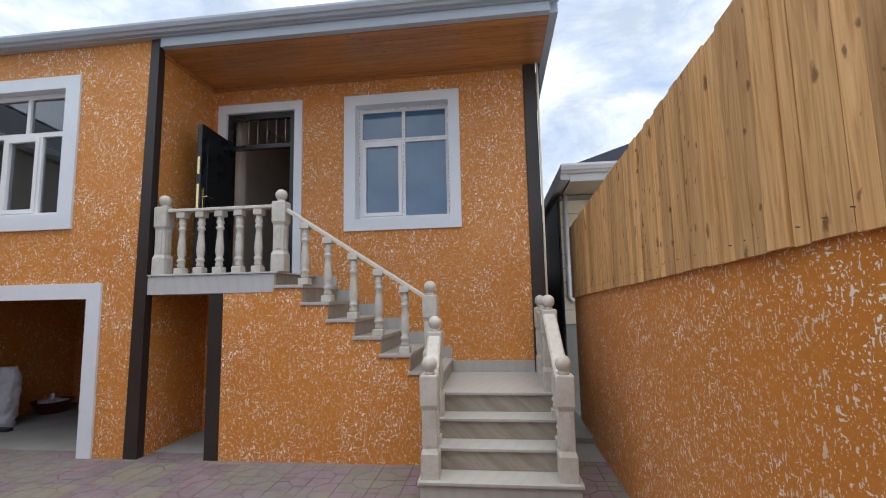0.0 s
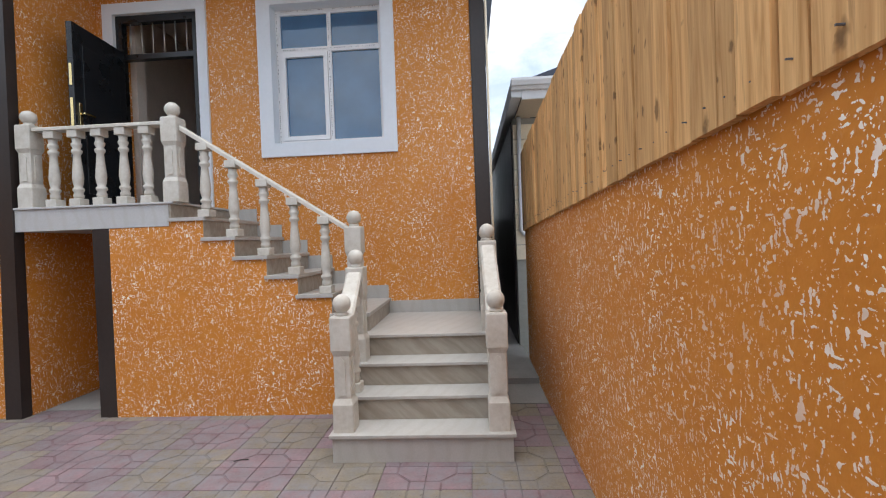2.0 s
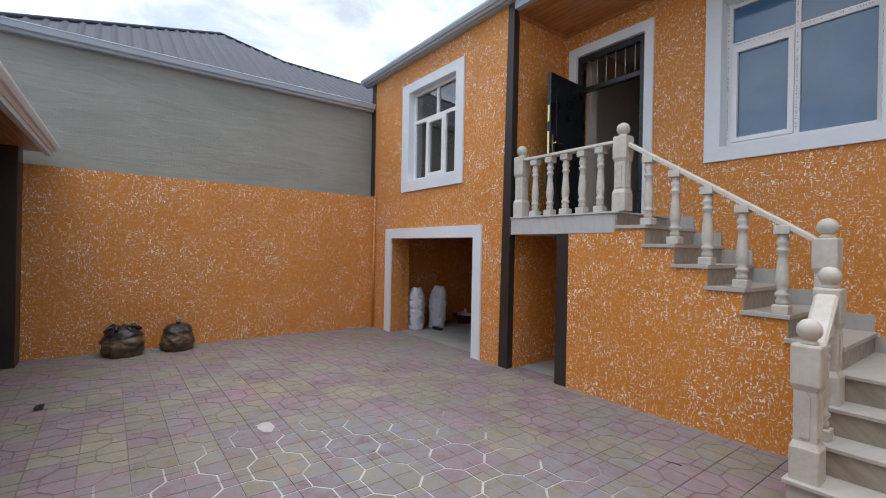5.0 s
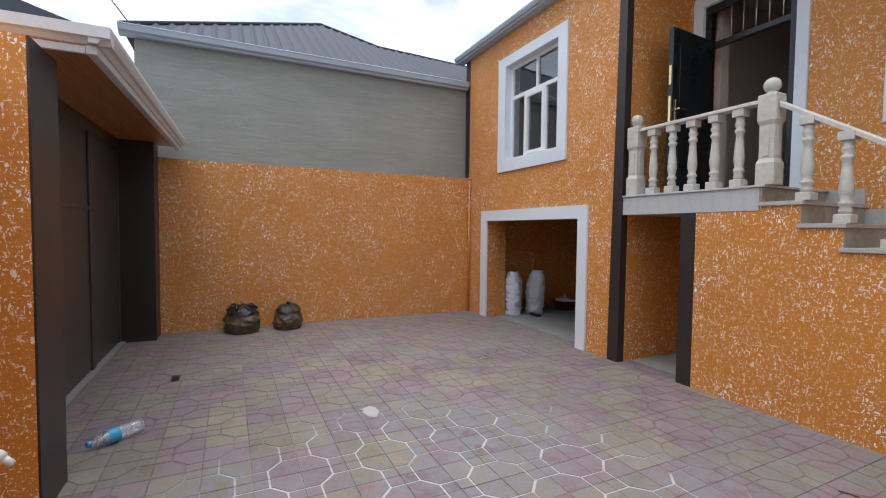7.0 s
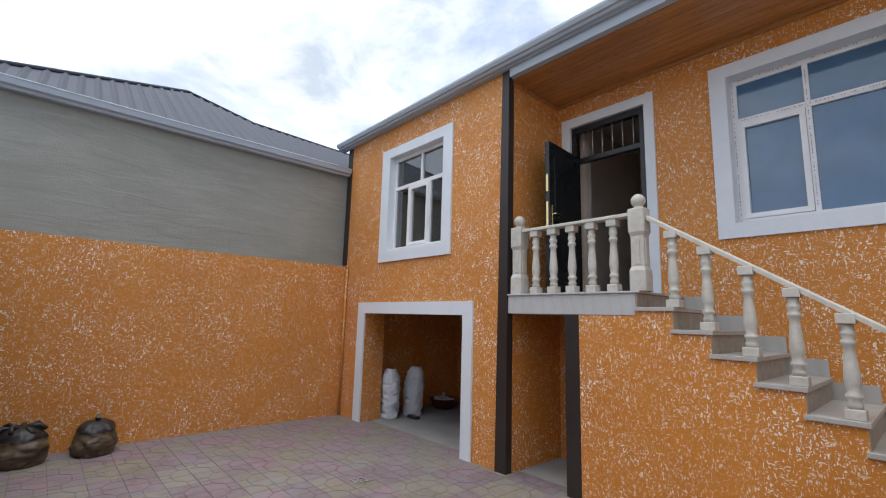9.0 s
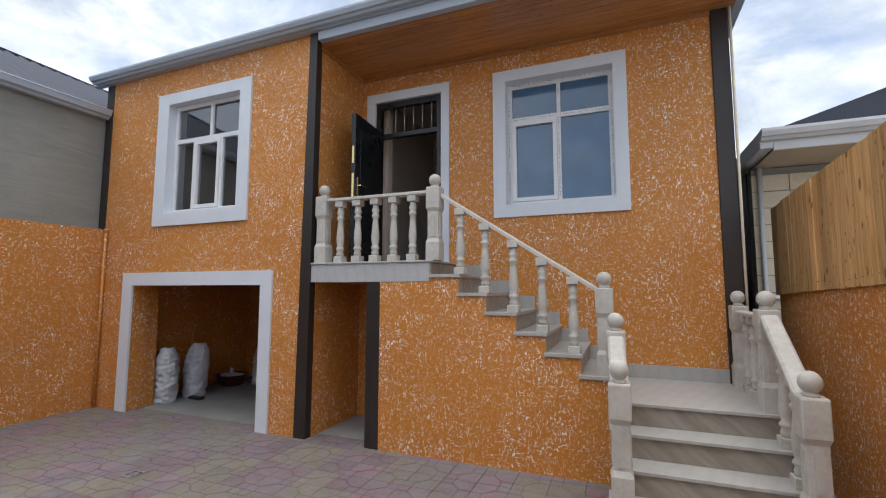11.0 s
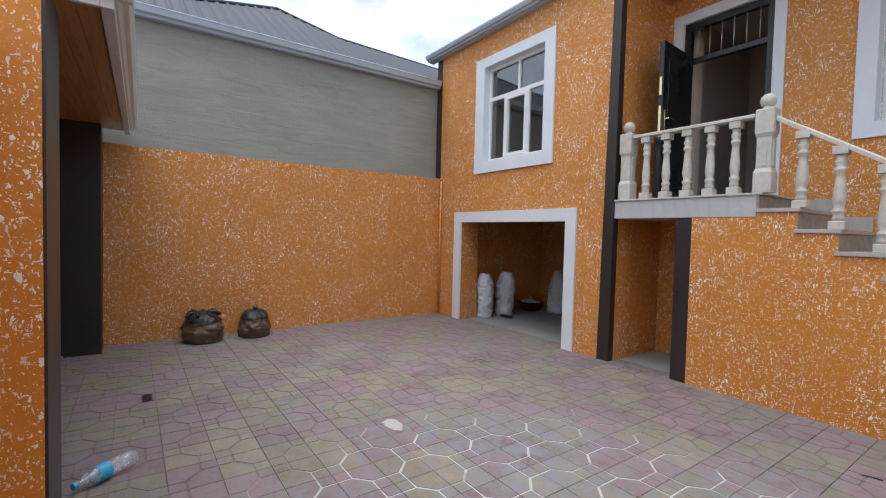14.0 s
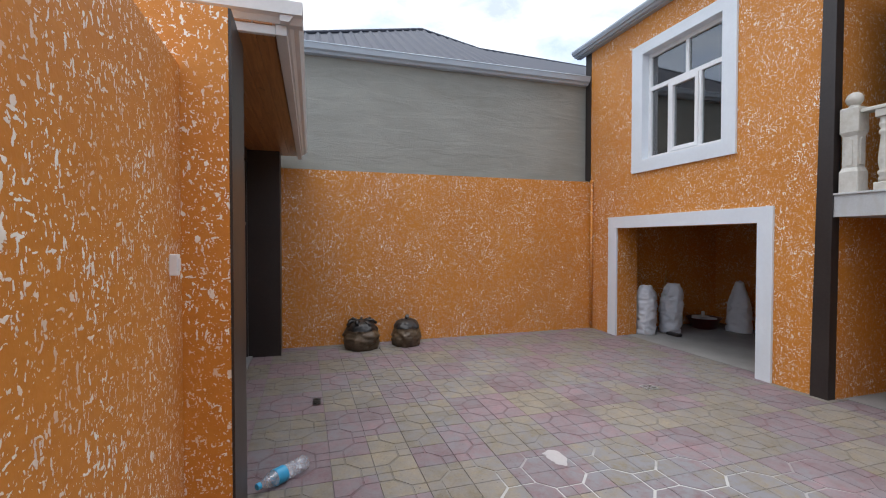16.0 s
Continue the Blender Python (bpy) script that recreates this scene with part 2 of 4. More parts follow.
def glass_mat(name, tint, rough=0.03, film=None):
    M = Mat(name, rough)
    out = M.n["Material Output"]
    gl, tr = M.n.new("ShaderNodeBsdfGlossy"), M.n.new("ShaderNodeBsdfTransparent")
    gl.inputs["Roughness"].default_value = rough
    tr.inputs["Color"].default_value = (*tint, 1)
    fr = M.n.new("ShaderNodeFresnel")
    fr.inputs["IOR"].default_value = 1.55
    mx = M.n.new("ShaderNodeMixShader")
    M.l.new(M.math("ADD", M.math("MULTIPLY", fr.outputs[0], 1.6), 0.16), mx.inputs[0])
    M.l.new(tr.outputs[0], mx.inputs[1]), M.l.new(gl.outputs[0], mx.inputs[2])
    last = mx
    if film:  # a milky protective film over the pane
        df, m2 = M.n.new("ShaderNodeBsdfDiffuse"), M.n.new("ShaderNodeMixShader")
        M.l.new(M.ramp(M.noise(3.0, 4), (0.3, tuple(x * 0.8 for x in film)), (0.7, film)), df.inputs["Color"])
        m2.inputs[0].default_value = 0.55
        M.l.new(mx.outputs[0], m2.inputs[1]), M.l.new(df.outputs[0], m2.inputs[2])
        last = m2
    M.l.new(last.outputs[0], out.inputs["Surface"])
    return M.m


ORANGE = stucco("orange_stucco", (0.52, 0.184, 0.017), (0.645, 0.255, 0.034))
WHITE = plain("white_paint", (0.70, 0.75, 0.80), 0.5, grain=25, vary=0.05, bump=0.15)
# brown paint of posts and trims; also the shade colour of house_east's side
UMBER = plain("dark_brown_paint_and_shade", (0.030, 0.023, 0.021), 0.42, grain=30, vary=0.25, bump=0.1)
STONE = stone("pale_limestone", (0.47, 0.465, 0.44), (0.36, 0.34, 0.30), 0.42, 0.0, 0.5)
STONE_EDGE = stone("slab_limestone", (0.53, 0.54, 0.54), (0.44, 0.44, 0.42), 0.45)


def riser_mat():
    """Sawn brownish limestone with slanting streaks of uneven width."""
    M = Mat("veined_riser_stone", 0.45)
    bent = M.vadd(M.co, M.noise(3, 3, out="Color"), 0.10)
    n1 = M.noise(1.0, 4, M.mapped((16, 16, 16), src=M.mapped((1, 1, 0.12), (0, 0, 0), src=M.mapped((1, 1, 1), (0, 0.85, 0), src=bent))), 0.62)
    n2, n3 = M.noise(1.3, 4), M.noise(90, 3)
    tone = M.mix(0.4, M.ramp(n1, (0.36, (0.235, 0.20, 0.155)), (0.62, (0.40, 0.37, 0.31))), M.ramp(n2, (0.3, (0.28, 0.25, 0.20)), (0.7, (0.39, 0.365, 0.32))))
    M.color(M.mix(M.math("MULTIPLY", n3, 0.25), tone, (0.22, 0.20, 0.17)))
    M.bump(n3, 0.1, 0.003)
    return M.m


RISER = riser_mat()


def cast_mat():
    """Pale cast stone: yellowed, with grey grime, chalky scuffs and fine pits."""
    M = Mat("cast_stone", 0.6)
    co = M.n.new("ShaderNodeNewGeometry").outputs["Position"]
    n1, n2, n3 = M.noise(5, 6, co, 0.65), M.noise(22, 5, co, 0.65), M.noise(160, 2, co)
    tone = M.mix(0.45, M.ramp(n1, (0.32, (0.43, 0.405, 0.345)), (0.66, (0.60, 0.59, 0.54))), M.ramp(n2, (0.32, (0.45, 0.425, 0.365)), (0.66, (0.61, 0.60, 0.555))))
    grime = M.ramp(M.noise(9, 5, M.mapped((1, 1, 0.4), src=co), 0.7), (0.58, 0.0), (0.72, 0.45))
    M.color(M.mix(grime, tone, (0.30, 0.275, 0.23)))
    M.bump(M.math("ADD", M.math("MULTIPLY", n3, 0.4), n2), 0.25, 0.004)
    return M.m


CAST = cast_mat()
FENCE_WOOD = wood("fence_pine", (0.50, 0.255, 0.080), (0.76, 0.49, 0.22), 2, 0.6, 0.8)
SOFFIT_WOOD = wood("lacquered_pine", (0.36, 0.145, 0.042), (0.54, 0.25, 0.085), 0, 0.35, 0.45, 0.3, 0.2)
FASCIA = plain("pale_blue_metal", (0.42, 0.48, 0.55), 0.35, 0.0, vary=0.06, bump=0.03)
GUTTER = plain("grey_white_metal", (0.62, 0.63, 0.64), 0.35, 0.0, vary=0.08, bump=0.03)


def render_mat():
    """Hand-floated cement render: wide trowel bands, damp blotches, pale scuffs and grit."""
    M = Mat("grey_cement_render", 0.85)
    n1, n2 = M.noise(0.9, 6, M.mapped((1, 1, 1.8))), M.noise(2.4, 5, M.mapped((1, 0.55, 3.0)), 0.65, 0.8)
    n3 = M.noise(60, 4)
    tone = M.mix(0.5, M.ramp(n1, (0.32, (0.245, 0.245, 0.215)), (0.68, (0.345, 0.345, 0.31))), M.ramp(n2, (0.32, (0.235, 0.24, 0.215)), (0.68, (0.36, 0.355, 0.32))))
    scuff = M.ramp(M.noise(7, 5, M.mapped((1, 0.5, 2.2)), 0.7), (0.64, 0.0), (0.76, 0.5))
    tone = M.mix(scuff, tone, (0.43, 0.43, 0.40))
    M.color(M.mix(M.math("MULTIPLY", n3, 0.3), tone, (0.20, 0.20, 0.18)))
    M.bump(M.math("ADD", M.math("MULTIPLY", n3, 0.3), n2), 0.5, 0.02)
    return M.m


PLASTER = render_mat()
ROOF = plain("slate_blue_metal_roof", (0.058, 0.066, 0.088), 0.6, 0.0, vary=0.12, bump=0.03, spec=0.2)
PVC = plain("white_pvc", (0.78, 0.79, 0.80), 0.3, vary=0.04, bump=0.02)
FILM = plain("dark_film_print", (0.10, 0.11, 0.13), 0.4, vary=0.2, bump=0.0)
GLASS = glass_mat("window_glass", (0.55, 0.62, 0.66))
GLASS_FILM = glass_mat("filmed_window_glass", (0.45, 0.54, 0.64), 0.05, (0.085, 0.225, 0.41))
BLACK = plain("black_door_enamel", (0.012, 0.014, 0.017), 0.28, grain=60, vary=0.3, bump=0.06)
BRASS = plain("polished_brass", (0.75, 0.60, 0.30), 0.22, 1.0, vary=0.1, bump=0.02)
GATE = plain("dark_brown_gate_enamel", (0.050, 0.050, 0.050), 0.4, grain=3.0, vary=0.3, bump=0.05)
ROOM = plain("room_plaster", (0.62, 0.55, 0.48), 0.8, vary=0.1, bump=0.1)
CONCRETE = plain("dusty_concrete", (0.235, 0.235, 0.23), 0.85, grain=60, vary=0.22, bump=0.3)
SACK = plain("white_woven_sack", (0.66, 0.69, 0.74), 0.6, grain=90, vary=0.14, bump=0.4)
DARKSACK = plain("brown_black_sack", (0.095, 0.065, 0.038), 0.5, grain=50, vary=0.45, bump=0.4)
BLACKBAG = plain("black_plastic_bag", (0.017, 0.016, 0.016), 0.48, vary=0.3, bump=0.1)
BASIN = plain("dark_red_plastic", (0.10, 0.02, 0.018), 0.4, vary=0.2, bump=0.05)
BLUE = plain("blue_plastic", (0.04, 0.33, 0.58), 0.35, vary=0.1, bump=0.02)
RED = plain("red_plastic", (0.55, 0.03, 0.03), 0.35, vary=0.1, bump=0.02)


def bottle_mat():
    """Thin crumpled clear plastic: mostly see-through, with a milky film and bright glints."""
    M = Mat("clear_plastic", 0.12)
    tr, df, gl = M.n.new("ShaderNodeBsdfTransparent"), M.n.new("ShaderNodeBsdfDiffuse"), M.n.new("ShaderNodeBsdfGlossy")
    tr.inputs["Color"].default_value, df.inputs["Color"].default_value = (0.93, 0.95, 0.98, 1), (0.72, 0.76, 0.82, 1)
    gl.inputs["Roughness"].default_value = 0.1
    m1, m2 = M.n.new("ShaderNodeMixShader"), M.n.new("ShaderNodeMixShader")
    M.l.new(M.ramp(M.noise(30, 3), (0.35, 0.10), (0.65, 0.38)), m1.inputs[0])
    M.l.new(tr.outputs[0], m1.inputs[1]), M.l.new(df.outputs[0], m1.inputs[2])
    m2.inputs[0].default_value = 0.10
    M.l.new(m1.outputs[0], m2.inputs[1]), M.l.new(gl.outputs[0], m2.inputs[2])
    M.l.new(m2.outputs[0], M.n["Material Output"].inputs["Surface"])
    return M.m


CLEAR = bottle_mat()
BLOCKS = plain("cream_limestone_block", (0.70, 0.62, 0.47), 0.8, grain=30, vary=0.14, bump=0.3)
SOFFIT_BEIGE = plain("beige_soffit_board", (0.54, 0.44, 0.32), 0.6, vary=0.1, bump=0.05)
STEEL = plain("galvanised_steel", (0.45, 0.46, 0.47), 0.4, 0.7, vary=0.15, bump=0.05)
PAPER = plain("dried_plaster", (0.37, 0.355, 0.36), 0.7, vary=0.1)


TILE_PINK = tile_mat("pink_paver", (0.196, 0.128, 0.140))
TILE_SAND = tile_mat("sand_paver", (0.208, 0.176, 0.124))
GROOVE_PINK = groove_mat("pink_groove", (0.155, 0.090, 0.098))
GROOVE_SAND = groove_mat("sand_groove", (0.170, 0.148, 0.112))
JOINT = joint_mat()


# ---- mesh helpers ----
def box(bm, x0, x1, y0, y1, z0, z1, bevel=0.0):
    vs = [bm.verts.new((x, y, z)) for x in (x0, x1) for y in (y0, y1) for z in (z0, z1)]
    fs = [bm.faces.new([vs[i] for i in q]) for q in ((0, 1, 3, 2), (4, 6, 7, 5), (0, 4, 5, 1), (2, 3, 7, 6), (0, 2, 6, 4), (1, 5, 7, 3))]
    if bevel:
        es = {e for f in fs for e in f.edges}
        bmesh.ops.bevel(bm, geom=list(es), offset=bevel, segments=2, affect="EDGES", profile=0.6)
    return bm


def boxes(*specs, bevel=0.0):
    bm = bmesh.new()
    for s in specs:
        box(bm, *s, bevel=bevel)
    return bm


def lathe(profile, steps=20, at=(0, 0, 0), bm=None):
    """A turned solid from (radius, height) pairs."""
    bm = bm or bmesh.new()
    rings = []
    for r, z in profile:
        rings.append([bm.verts.new((at[0] + r * math.cos(2 * math.pi * i / steps), at[1] + r * math.sin(2 * math.pi * i / steps), at[2] + z)) for i in range(steps)])
    for a, b in zip(rings, rings[1:]):
        for i in range(steps):
            bm.faces.new((a[i], a[(i + 1) % steps], b[(i + 1) % steps], b[i])).smooth = True
    bm.faces.new(list(reversed(rings[0]))), bm.faces.new(rings[-1])
    return bm


def prism(points, axis, a, b, bm=None):
    """A polygon extruded along an axis; points are given in the two other axes, in x, y, z order."""
    bm = bm or bmesh.new()

    def at(p, v):
        return (v, *p) if axis == 0 else (p[0], v, p[1]) if axis == 1 else (*p, v)

    lo, hi = [bm.verts.new(at(p, a)) for p in points], [bm.verts.new(at(p, b)) for p in points]
    bm.faces.new(lo), bm.faces.new(list(reversed(hi)))
    n = len(points)
    for i in range(n):
        bm.faces.new((lo[i], hi[i], hi[(i + 1) % n], lo[(i + 1) % n]))
    bmesh.ops.recalc_face_normals(bm, faces=bm.faces)
    return bm


def tube(path, r, steps=10, bm=None):
    """A pipe along a list of points."""
    bm = bm or bmesh.new()
    pts = [Vector(p) for p in path]
    rings = []
    for i, p in enumerate(pts):
        d = (pts[min(i + 1, len(pts) - 1)] - pts[max(i - 1, 0)]).normalized()
        u = d.cross(Vector((0, 0, 1)) if abs(d.z) < 0.9 else Vector((1, 0, 0))).normalized()
        v = d.cross(u)
        rings.append([bm.verts.new(p + r * (math.cos(2 * math.pi * k / steps) * u + math.sin(2 * math.pi * k / steps) * v)) for k in range(steps)])
    for a, b in zip(rings, rings[1:]):
        for i in range(steps):
            bm.faces.new((a[i], a[(i + 1) % steps], b[(i + 1) % steps], b[i])).smooth = True
    bm.faces.new(rings[0]), bm.faces.new(list(reversed(rings[-1])))
    bmesh.ops.recalc_face_normals(bm, faces=bm.faces)
    return bm


def mesh_of(name, bm, material):
    me = bpy.data.meshes.new(name)
    bm.to_mesh(me)
    bm.free()
    me.materials.append(material)
    return me


def part(name, bm, material, parent, label=""):
    ob = new(name, mesh_of(name, bm, material))
    ob.parent = parent
    return tagged(ob, label)


def thing(name, label, category, group="", at=(0, 0, 0)):
    ob = new(name)
    ob.empty_display_size = 0.1
    ob.matrix_basis = pose(*at)
    return tagged(ob, label, category, group)


def structure(name, bm, material, label, category="wall"):
    return tagged(new(name, mesh_of(name, bm, material)), label, category, kind="structure")


def one(name, bm, material, label, category, group="", at=(0, 0, 0)):
    ob = tagged(new(name, mesh_of(name, bm, material)), label, category, group)
    ob.matrix_basis = pose(*at)
    return ob


def walled(x0, x1, z0, z1, y0, y1, holes):
    """A wall along x with rectangular openings (hx0, hx1, hz0, hz1), as boxes that meet."""
    xs = sorted({x0, x1, *(h[0] for h in holes), *(h[1] for h in holes)})
    bm = bmesh.new()
    for a, b in zip(xs, xs[1:]):
        cuts = sorted((h[2], h[3]) for h in holes if h[0] <= a and h[1] >= b)
        z = z0
        for c, d in cuts:
            if c > z:
                box(bm, a, b, y0, y1, z, c)
            z = d
        if z1 > z:
            box(bm, a, b, y0, y1, z, z1)
    return bm


# ---- the house: walls, columns, rooms ----
FY, BY = 4.755, 5.84  # front wall's face; face of the set-back wall
ZT = 4.86
FLOOR = 2.04
structure("wall_front", walled(-7.86, -4.07, -0.05, 4.95, FY, 5.0, [(-7.13, -4.74, -0.05, 1.78), (-6.58, -5.205, 2.79, 4.41)]), ORANGE, "orange fleck-textured stucco front wall above the garage")
structure("wall_recess", boxes((-4.18, -4.0, 5.0, 6.09, -0.05, 4.95), (-4.07, -4.0, FY + 0.082, 5.0, -0.05, 4.95)), ORANGE, "orange stucco side wall of the porch recess")
structure("wall_porch", walled(-4.0, 0.46, -0.05, ZT + 0.1, BY, 6.09, [(-3.79, -2.735, FLOOR, 4.425), (-1.87, -0.55, 2.775, 4.41)]), ORANGE, "orange fleck-textured stucco wall with door and window")
structure("wall_east", boxes((0.42, 0.62, 6.1, 13.0, -0.05, 4.86)), UMBER, "dark painted side wall of the house")
structure("wall_west", boxes((-8.05, -7.862, 4.98, 13.0, -0.05, 4.95)), PLASTER, "grey side wall of the house")
structure("wall_rear", boxes((-7.86, 0.42, 12.8, 13.0, -0.05, 4.86)), PLASTER, "plain rear wall of the house")
structure("column_porch", prism([(-4.165, -0.02), (-3.998, -0.02), (-3.975, 4.93), (-4.085, 4.93)], 1, FY - 0.025, FY + 0.08), UMBER, "dark brown painted porch column beside orange stucco", "column")
structure("column_alcove", boxes((-3.22, -3.048, FY, 4.95, -0.02, 1.808), bevel=0.006), UMBER, "dark brown painted post under the porch slab", "column")
structure("column_corner", boxes((0.462, 0.628, BY - 0.02, 6.098, -0.02, ZT), bevel=0.006), UMBER, "dark brown painted corner column of the house", "column")
structure("column_end", boxes((-8.02, -7.862, FY - 0.01, 4.978, 2.64, 4.95), bevel=0.006), UMBER, "dark brown painted end strip of the front wall", "column")
structure("floor_upper", boxes((-7.86, 0.42, 6.092, 12.8, 1.86, 2.035), (-7.86, -4.18, 5.002, 6.092, 1.86, 2.035)), CONCRETE, "bare concrete floor slab of the upper rooms", "floor")
structure("ceiling_upper", boxes((-7.86, 0.42, 5.002, 12.8, 4.87, 4.95)), ROOM, "pale ceiling of the upper rooms", "ceiling")
structure("wall_partition", boxes((-4.18, -4.06, 6.1, 12.79, 2.04, 4.86), (-4.05, 0.41, 8.6, 8.7, 2.04, 4.86)), ROOM, "plain grey plaster partition walls of the rooms")
structure("wall_hall", boxes((-4.05, -3.72, 6.10, 6.26, 2.04, 4.86)), ROOM, "pale plaster return inside the entrance")
structure("wall_garage", boxes((-7.862, -7.16, 5.003, 5.17, -0.05, 1.858), (-4.60, -4.182, 5.003, 7.4, -0.05, 1.858), (-7.86, -4.60, 7.4, 7.6, -0.05, 1.858), (-7.862, -7.60, 5.17, 7.4, -0.05, 1.858)), ORANGE, "orange stucco walls inside the garage")
structure("wall_alcove", boxes((-3.05, -2.95, 4.952, 5.838, -0.05, 1.806)), ORANGE, "orange stucco wall inside the alcove under the porch")

# trims, flush frames of white paint
def surround(name, x0, x1, z0, z1, ix0, ix1, iz0, iz1, y, depth, label, sill=True):
    bm = boxes((x0, ix0, y - 0.03, y - 0.001, z0, z1), (ix1, x1, y - 0.03, y - 0.001, z0, z1), (ix0, ix1, y - 0.03, y - 0.001, iz1, z1))
    box(bm, ix0 - 0.001, ix0 + 0.012, y - 0.029, y + depth, iz0, iz1), box(bm, ix1 - 0.012, ix1 + 0.001, y - 0.029, y + depth, iz0, iz1)
    box(bm, ix0 + 0.012, ix1 - 0.012, y - 0.029, y + depth, iz1 - 0.012, iz1 + 0.001)
    if sill:
        box(bm, ix0, ix1, y - 0.03, y - 0.001, z0, iz0)
        box(bm, ix0 + 0.012, ix1 - 0.012, y - 0.029, y + depth, iz0 - 0.001, iz0 + 0.012)
    return structure(name, bm, WHITE, label, "trim")


surround("trim_window_upper", -6.79, -5.022, 2.62, 4.56, -6.58, -5.205, 2.79, 4.41, FY, 0.19, "white painted surround of the upper window")
surround("trim_window_porch", -2.02, -0.412, 2.63, 4.542, -1.87, -0.55, 2.775, 4.41, BY, 0.24, "white painted surround of the porch window")
surround("trim_door", -3.905, -2.632, FLOOR + 0.002, 4.54, -3.79, -2.735, FLOOR + 0.002, 4.425, BY, 0.03, "white painted surround of the entrance door", False)
bm = boxes((-7.337, -7.13, FY - 0.03, FY - 0.001, -0.02, 1.962), (-4.74, -4.563, FY - 0.03, FY - 0.001, -0.02, 1.962), (-7.13, -4.74, FY - 0.03, FY - 0.001, 1.78, 1.962))
structure("trim_garage", bm, WHITE, "white painted surround of the open garage", "trim")


# ---- windows ----
def bar_frame(x0, x1, z0, z1, y, w, d):
    bm = boxes((x0, x0 + w, y, y + d, z0, z1), (x1 - w, x1, y, y + d, z0, z1), (x0 + w, x1 - w, y, y + d, z0, z0 + w), (x0 + w, x1 - w, y, y + d, z1 - w, z1))
    return bm


def window(name, x0, x1, z0, z1, y, lights, zt, label, glass, printed):
    """A fixed PVC frame with a transom bar at zt; lights: (x0, x1, top, sash) panes."""
    w = tagged(new(name), label, "window", kind="structure")
    part("window_frame", bar_frame(x0, x1, z0, z1, y, 0.055, 0.06), PVC, w)
    part("transom", boxes((x0 + 0.055, x1 - 0.055, y, y + 0.06, zt - 0.03, zt + 0.03)), PVC, w)
    ups = sorted({(a, b) for a, b, top, sash in lights if top})
    downs = sorted({(a, b) for a, b, top, sash in lights if not top})
    for row, za, zb in ((ups, zt + 0.03, z1 - 0.055), (downs, z0 + 0.055, zt - 0.03)):
        for (a, b), (c, d) in zip(row, row[1:]):
            part("mullion", boxes((b, c, y, y + 0.06, za, zb)), PVC, w)
    for a, b, top, sash in lights:
        za, zb = (zt + 0.03, z1 - 0.055) if top else (z0 + 0.055, zt - 0.03)
        holder = w
        if sash:
            holder = part("sash", bar_frame(a + 0.003, b - 0.003, za + 0.003, zb - 0.003, y - 0.012, 0.05, 0.06), PVC, w)
            a, b, za, zb = a + 0.053, b - 0.053, za + 0.053, zb - 0.053
        pane = part("pane", boxes((a, b, y + 0.028, y + 0.034, za, zb)), glass, holder)
        pane.visible_shadow = False
    if printed:  # short marks of protective film print along the bars
        bm = bmesh.new()
        rnd = random.Random(4)
        lines = [(x0 + 0.02, None, z0, z1), (x1 - 0.02, None, z0, z1), (None, zt, x0 + 0.06, x1 - 0.06), (None, z0 + 0.02, x0 + 0.05, x1 - 0.05), (None, z1 - 0.018, x0 + 0.05, x1 - 0.05), ((x0 + x1) / 2, None, z0 + 0.06, z1 - 0.06)]
        for lx, lz, a, b in lines:
            p = a + 0.03
            while p < b - 0.03:
                s = rnd.uniform(0.004, 0.013)
                if rnd.random() < 0.72:
                    if lz is None:
                        box(bm, lx - 0.004, lx + 0.004, y - 0.0142, y - 0.0125, p, p + s)
                    else:
                        box(bm, p, p + s, y - 0.0142, y - 0.0125, lz - 0.004, lz + 0.004)
                p += s + rnd.uniform(0.006, 0.02)
        part("film_print", bm, FILM, w, "dark dotted print of the protective film")
    return w


window("window_1", -6.567, -5.218, 2.803, 4.397, FY + 0.09, [(-6.512, -5.875, True, False), (-5.83, -5.273, True, False), (-6.512, -6.185, False, False), (-6.145, -5.66, False, True), (-5.62, -5.273, False, False)], 3.865, "white PVC window with a narrow opening sash", GLASS, False)
window("window_2", -1.857, -0.563, 2.788, 4.397, BY + 0.125, [(-1.802, -1.232, True, False), (-1.187, -0.618, True, False), (-1.802, -1.232, False, True), (-1.187, -0.618, False, False)], 3.92, "white PVC window with film-covered bluish glass", GLASS_FILM, True)

# ---- entrance door, open outward against the recess ----
door = tagged(new("door_1"), "black steel entrance door standing open, barred transom above", "door", kind="structure")
part("door_frame", boxes((-3.778, -3.70, BY + 0.02, BY + 0.10, FLOOR, 4.42), (-2.825, -2.747, BY + 0.02, BY + 0.10, FLOOR, 4.41), (-3.70, -2.825, BY + 0.02, BY + 0.10, 4.33, 4.41), (-3.70, -2.825, BY + 0.02, BY + 0.10, 3.89, 3.95)), BLACK, door)
for i in range(6):
    x = -3.62 + i * 0.14
    part("bar", tube([(x, BY + 0.06, 3.95), (x, BY + 0.06, 4.34)], 0.007, 8), STEEL, door)
LEAF = 0.78
leaf = new("leaf", mesh_of("leaf", boxes((0, LEAF, -0.03, 0.03, 0, 1.90), bevel=0.005), BLACK))
leaf.parent, leaf.matrix_basis = door, pose(-3.69, BY - 0.01, FLOOR + 0.02, 0, 0, -85.5)
for z0, z1 in ((0.15, 0.75), (0.9, 1.7)):
    part("raised_panel", boxes((0.12, LEAF - 0.12, 0.0301, 0.042, z0, z1), bevel=0.004), BLACK, leaf)
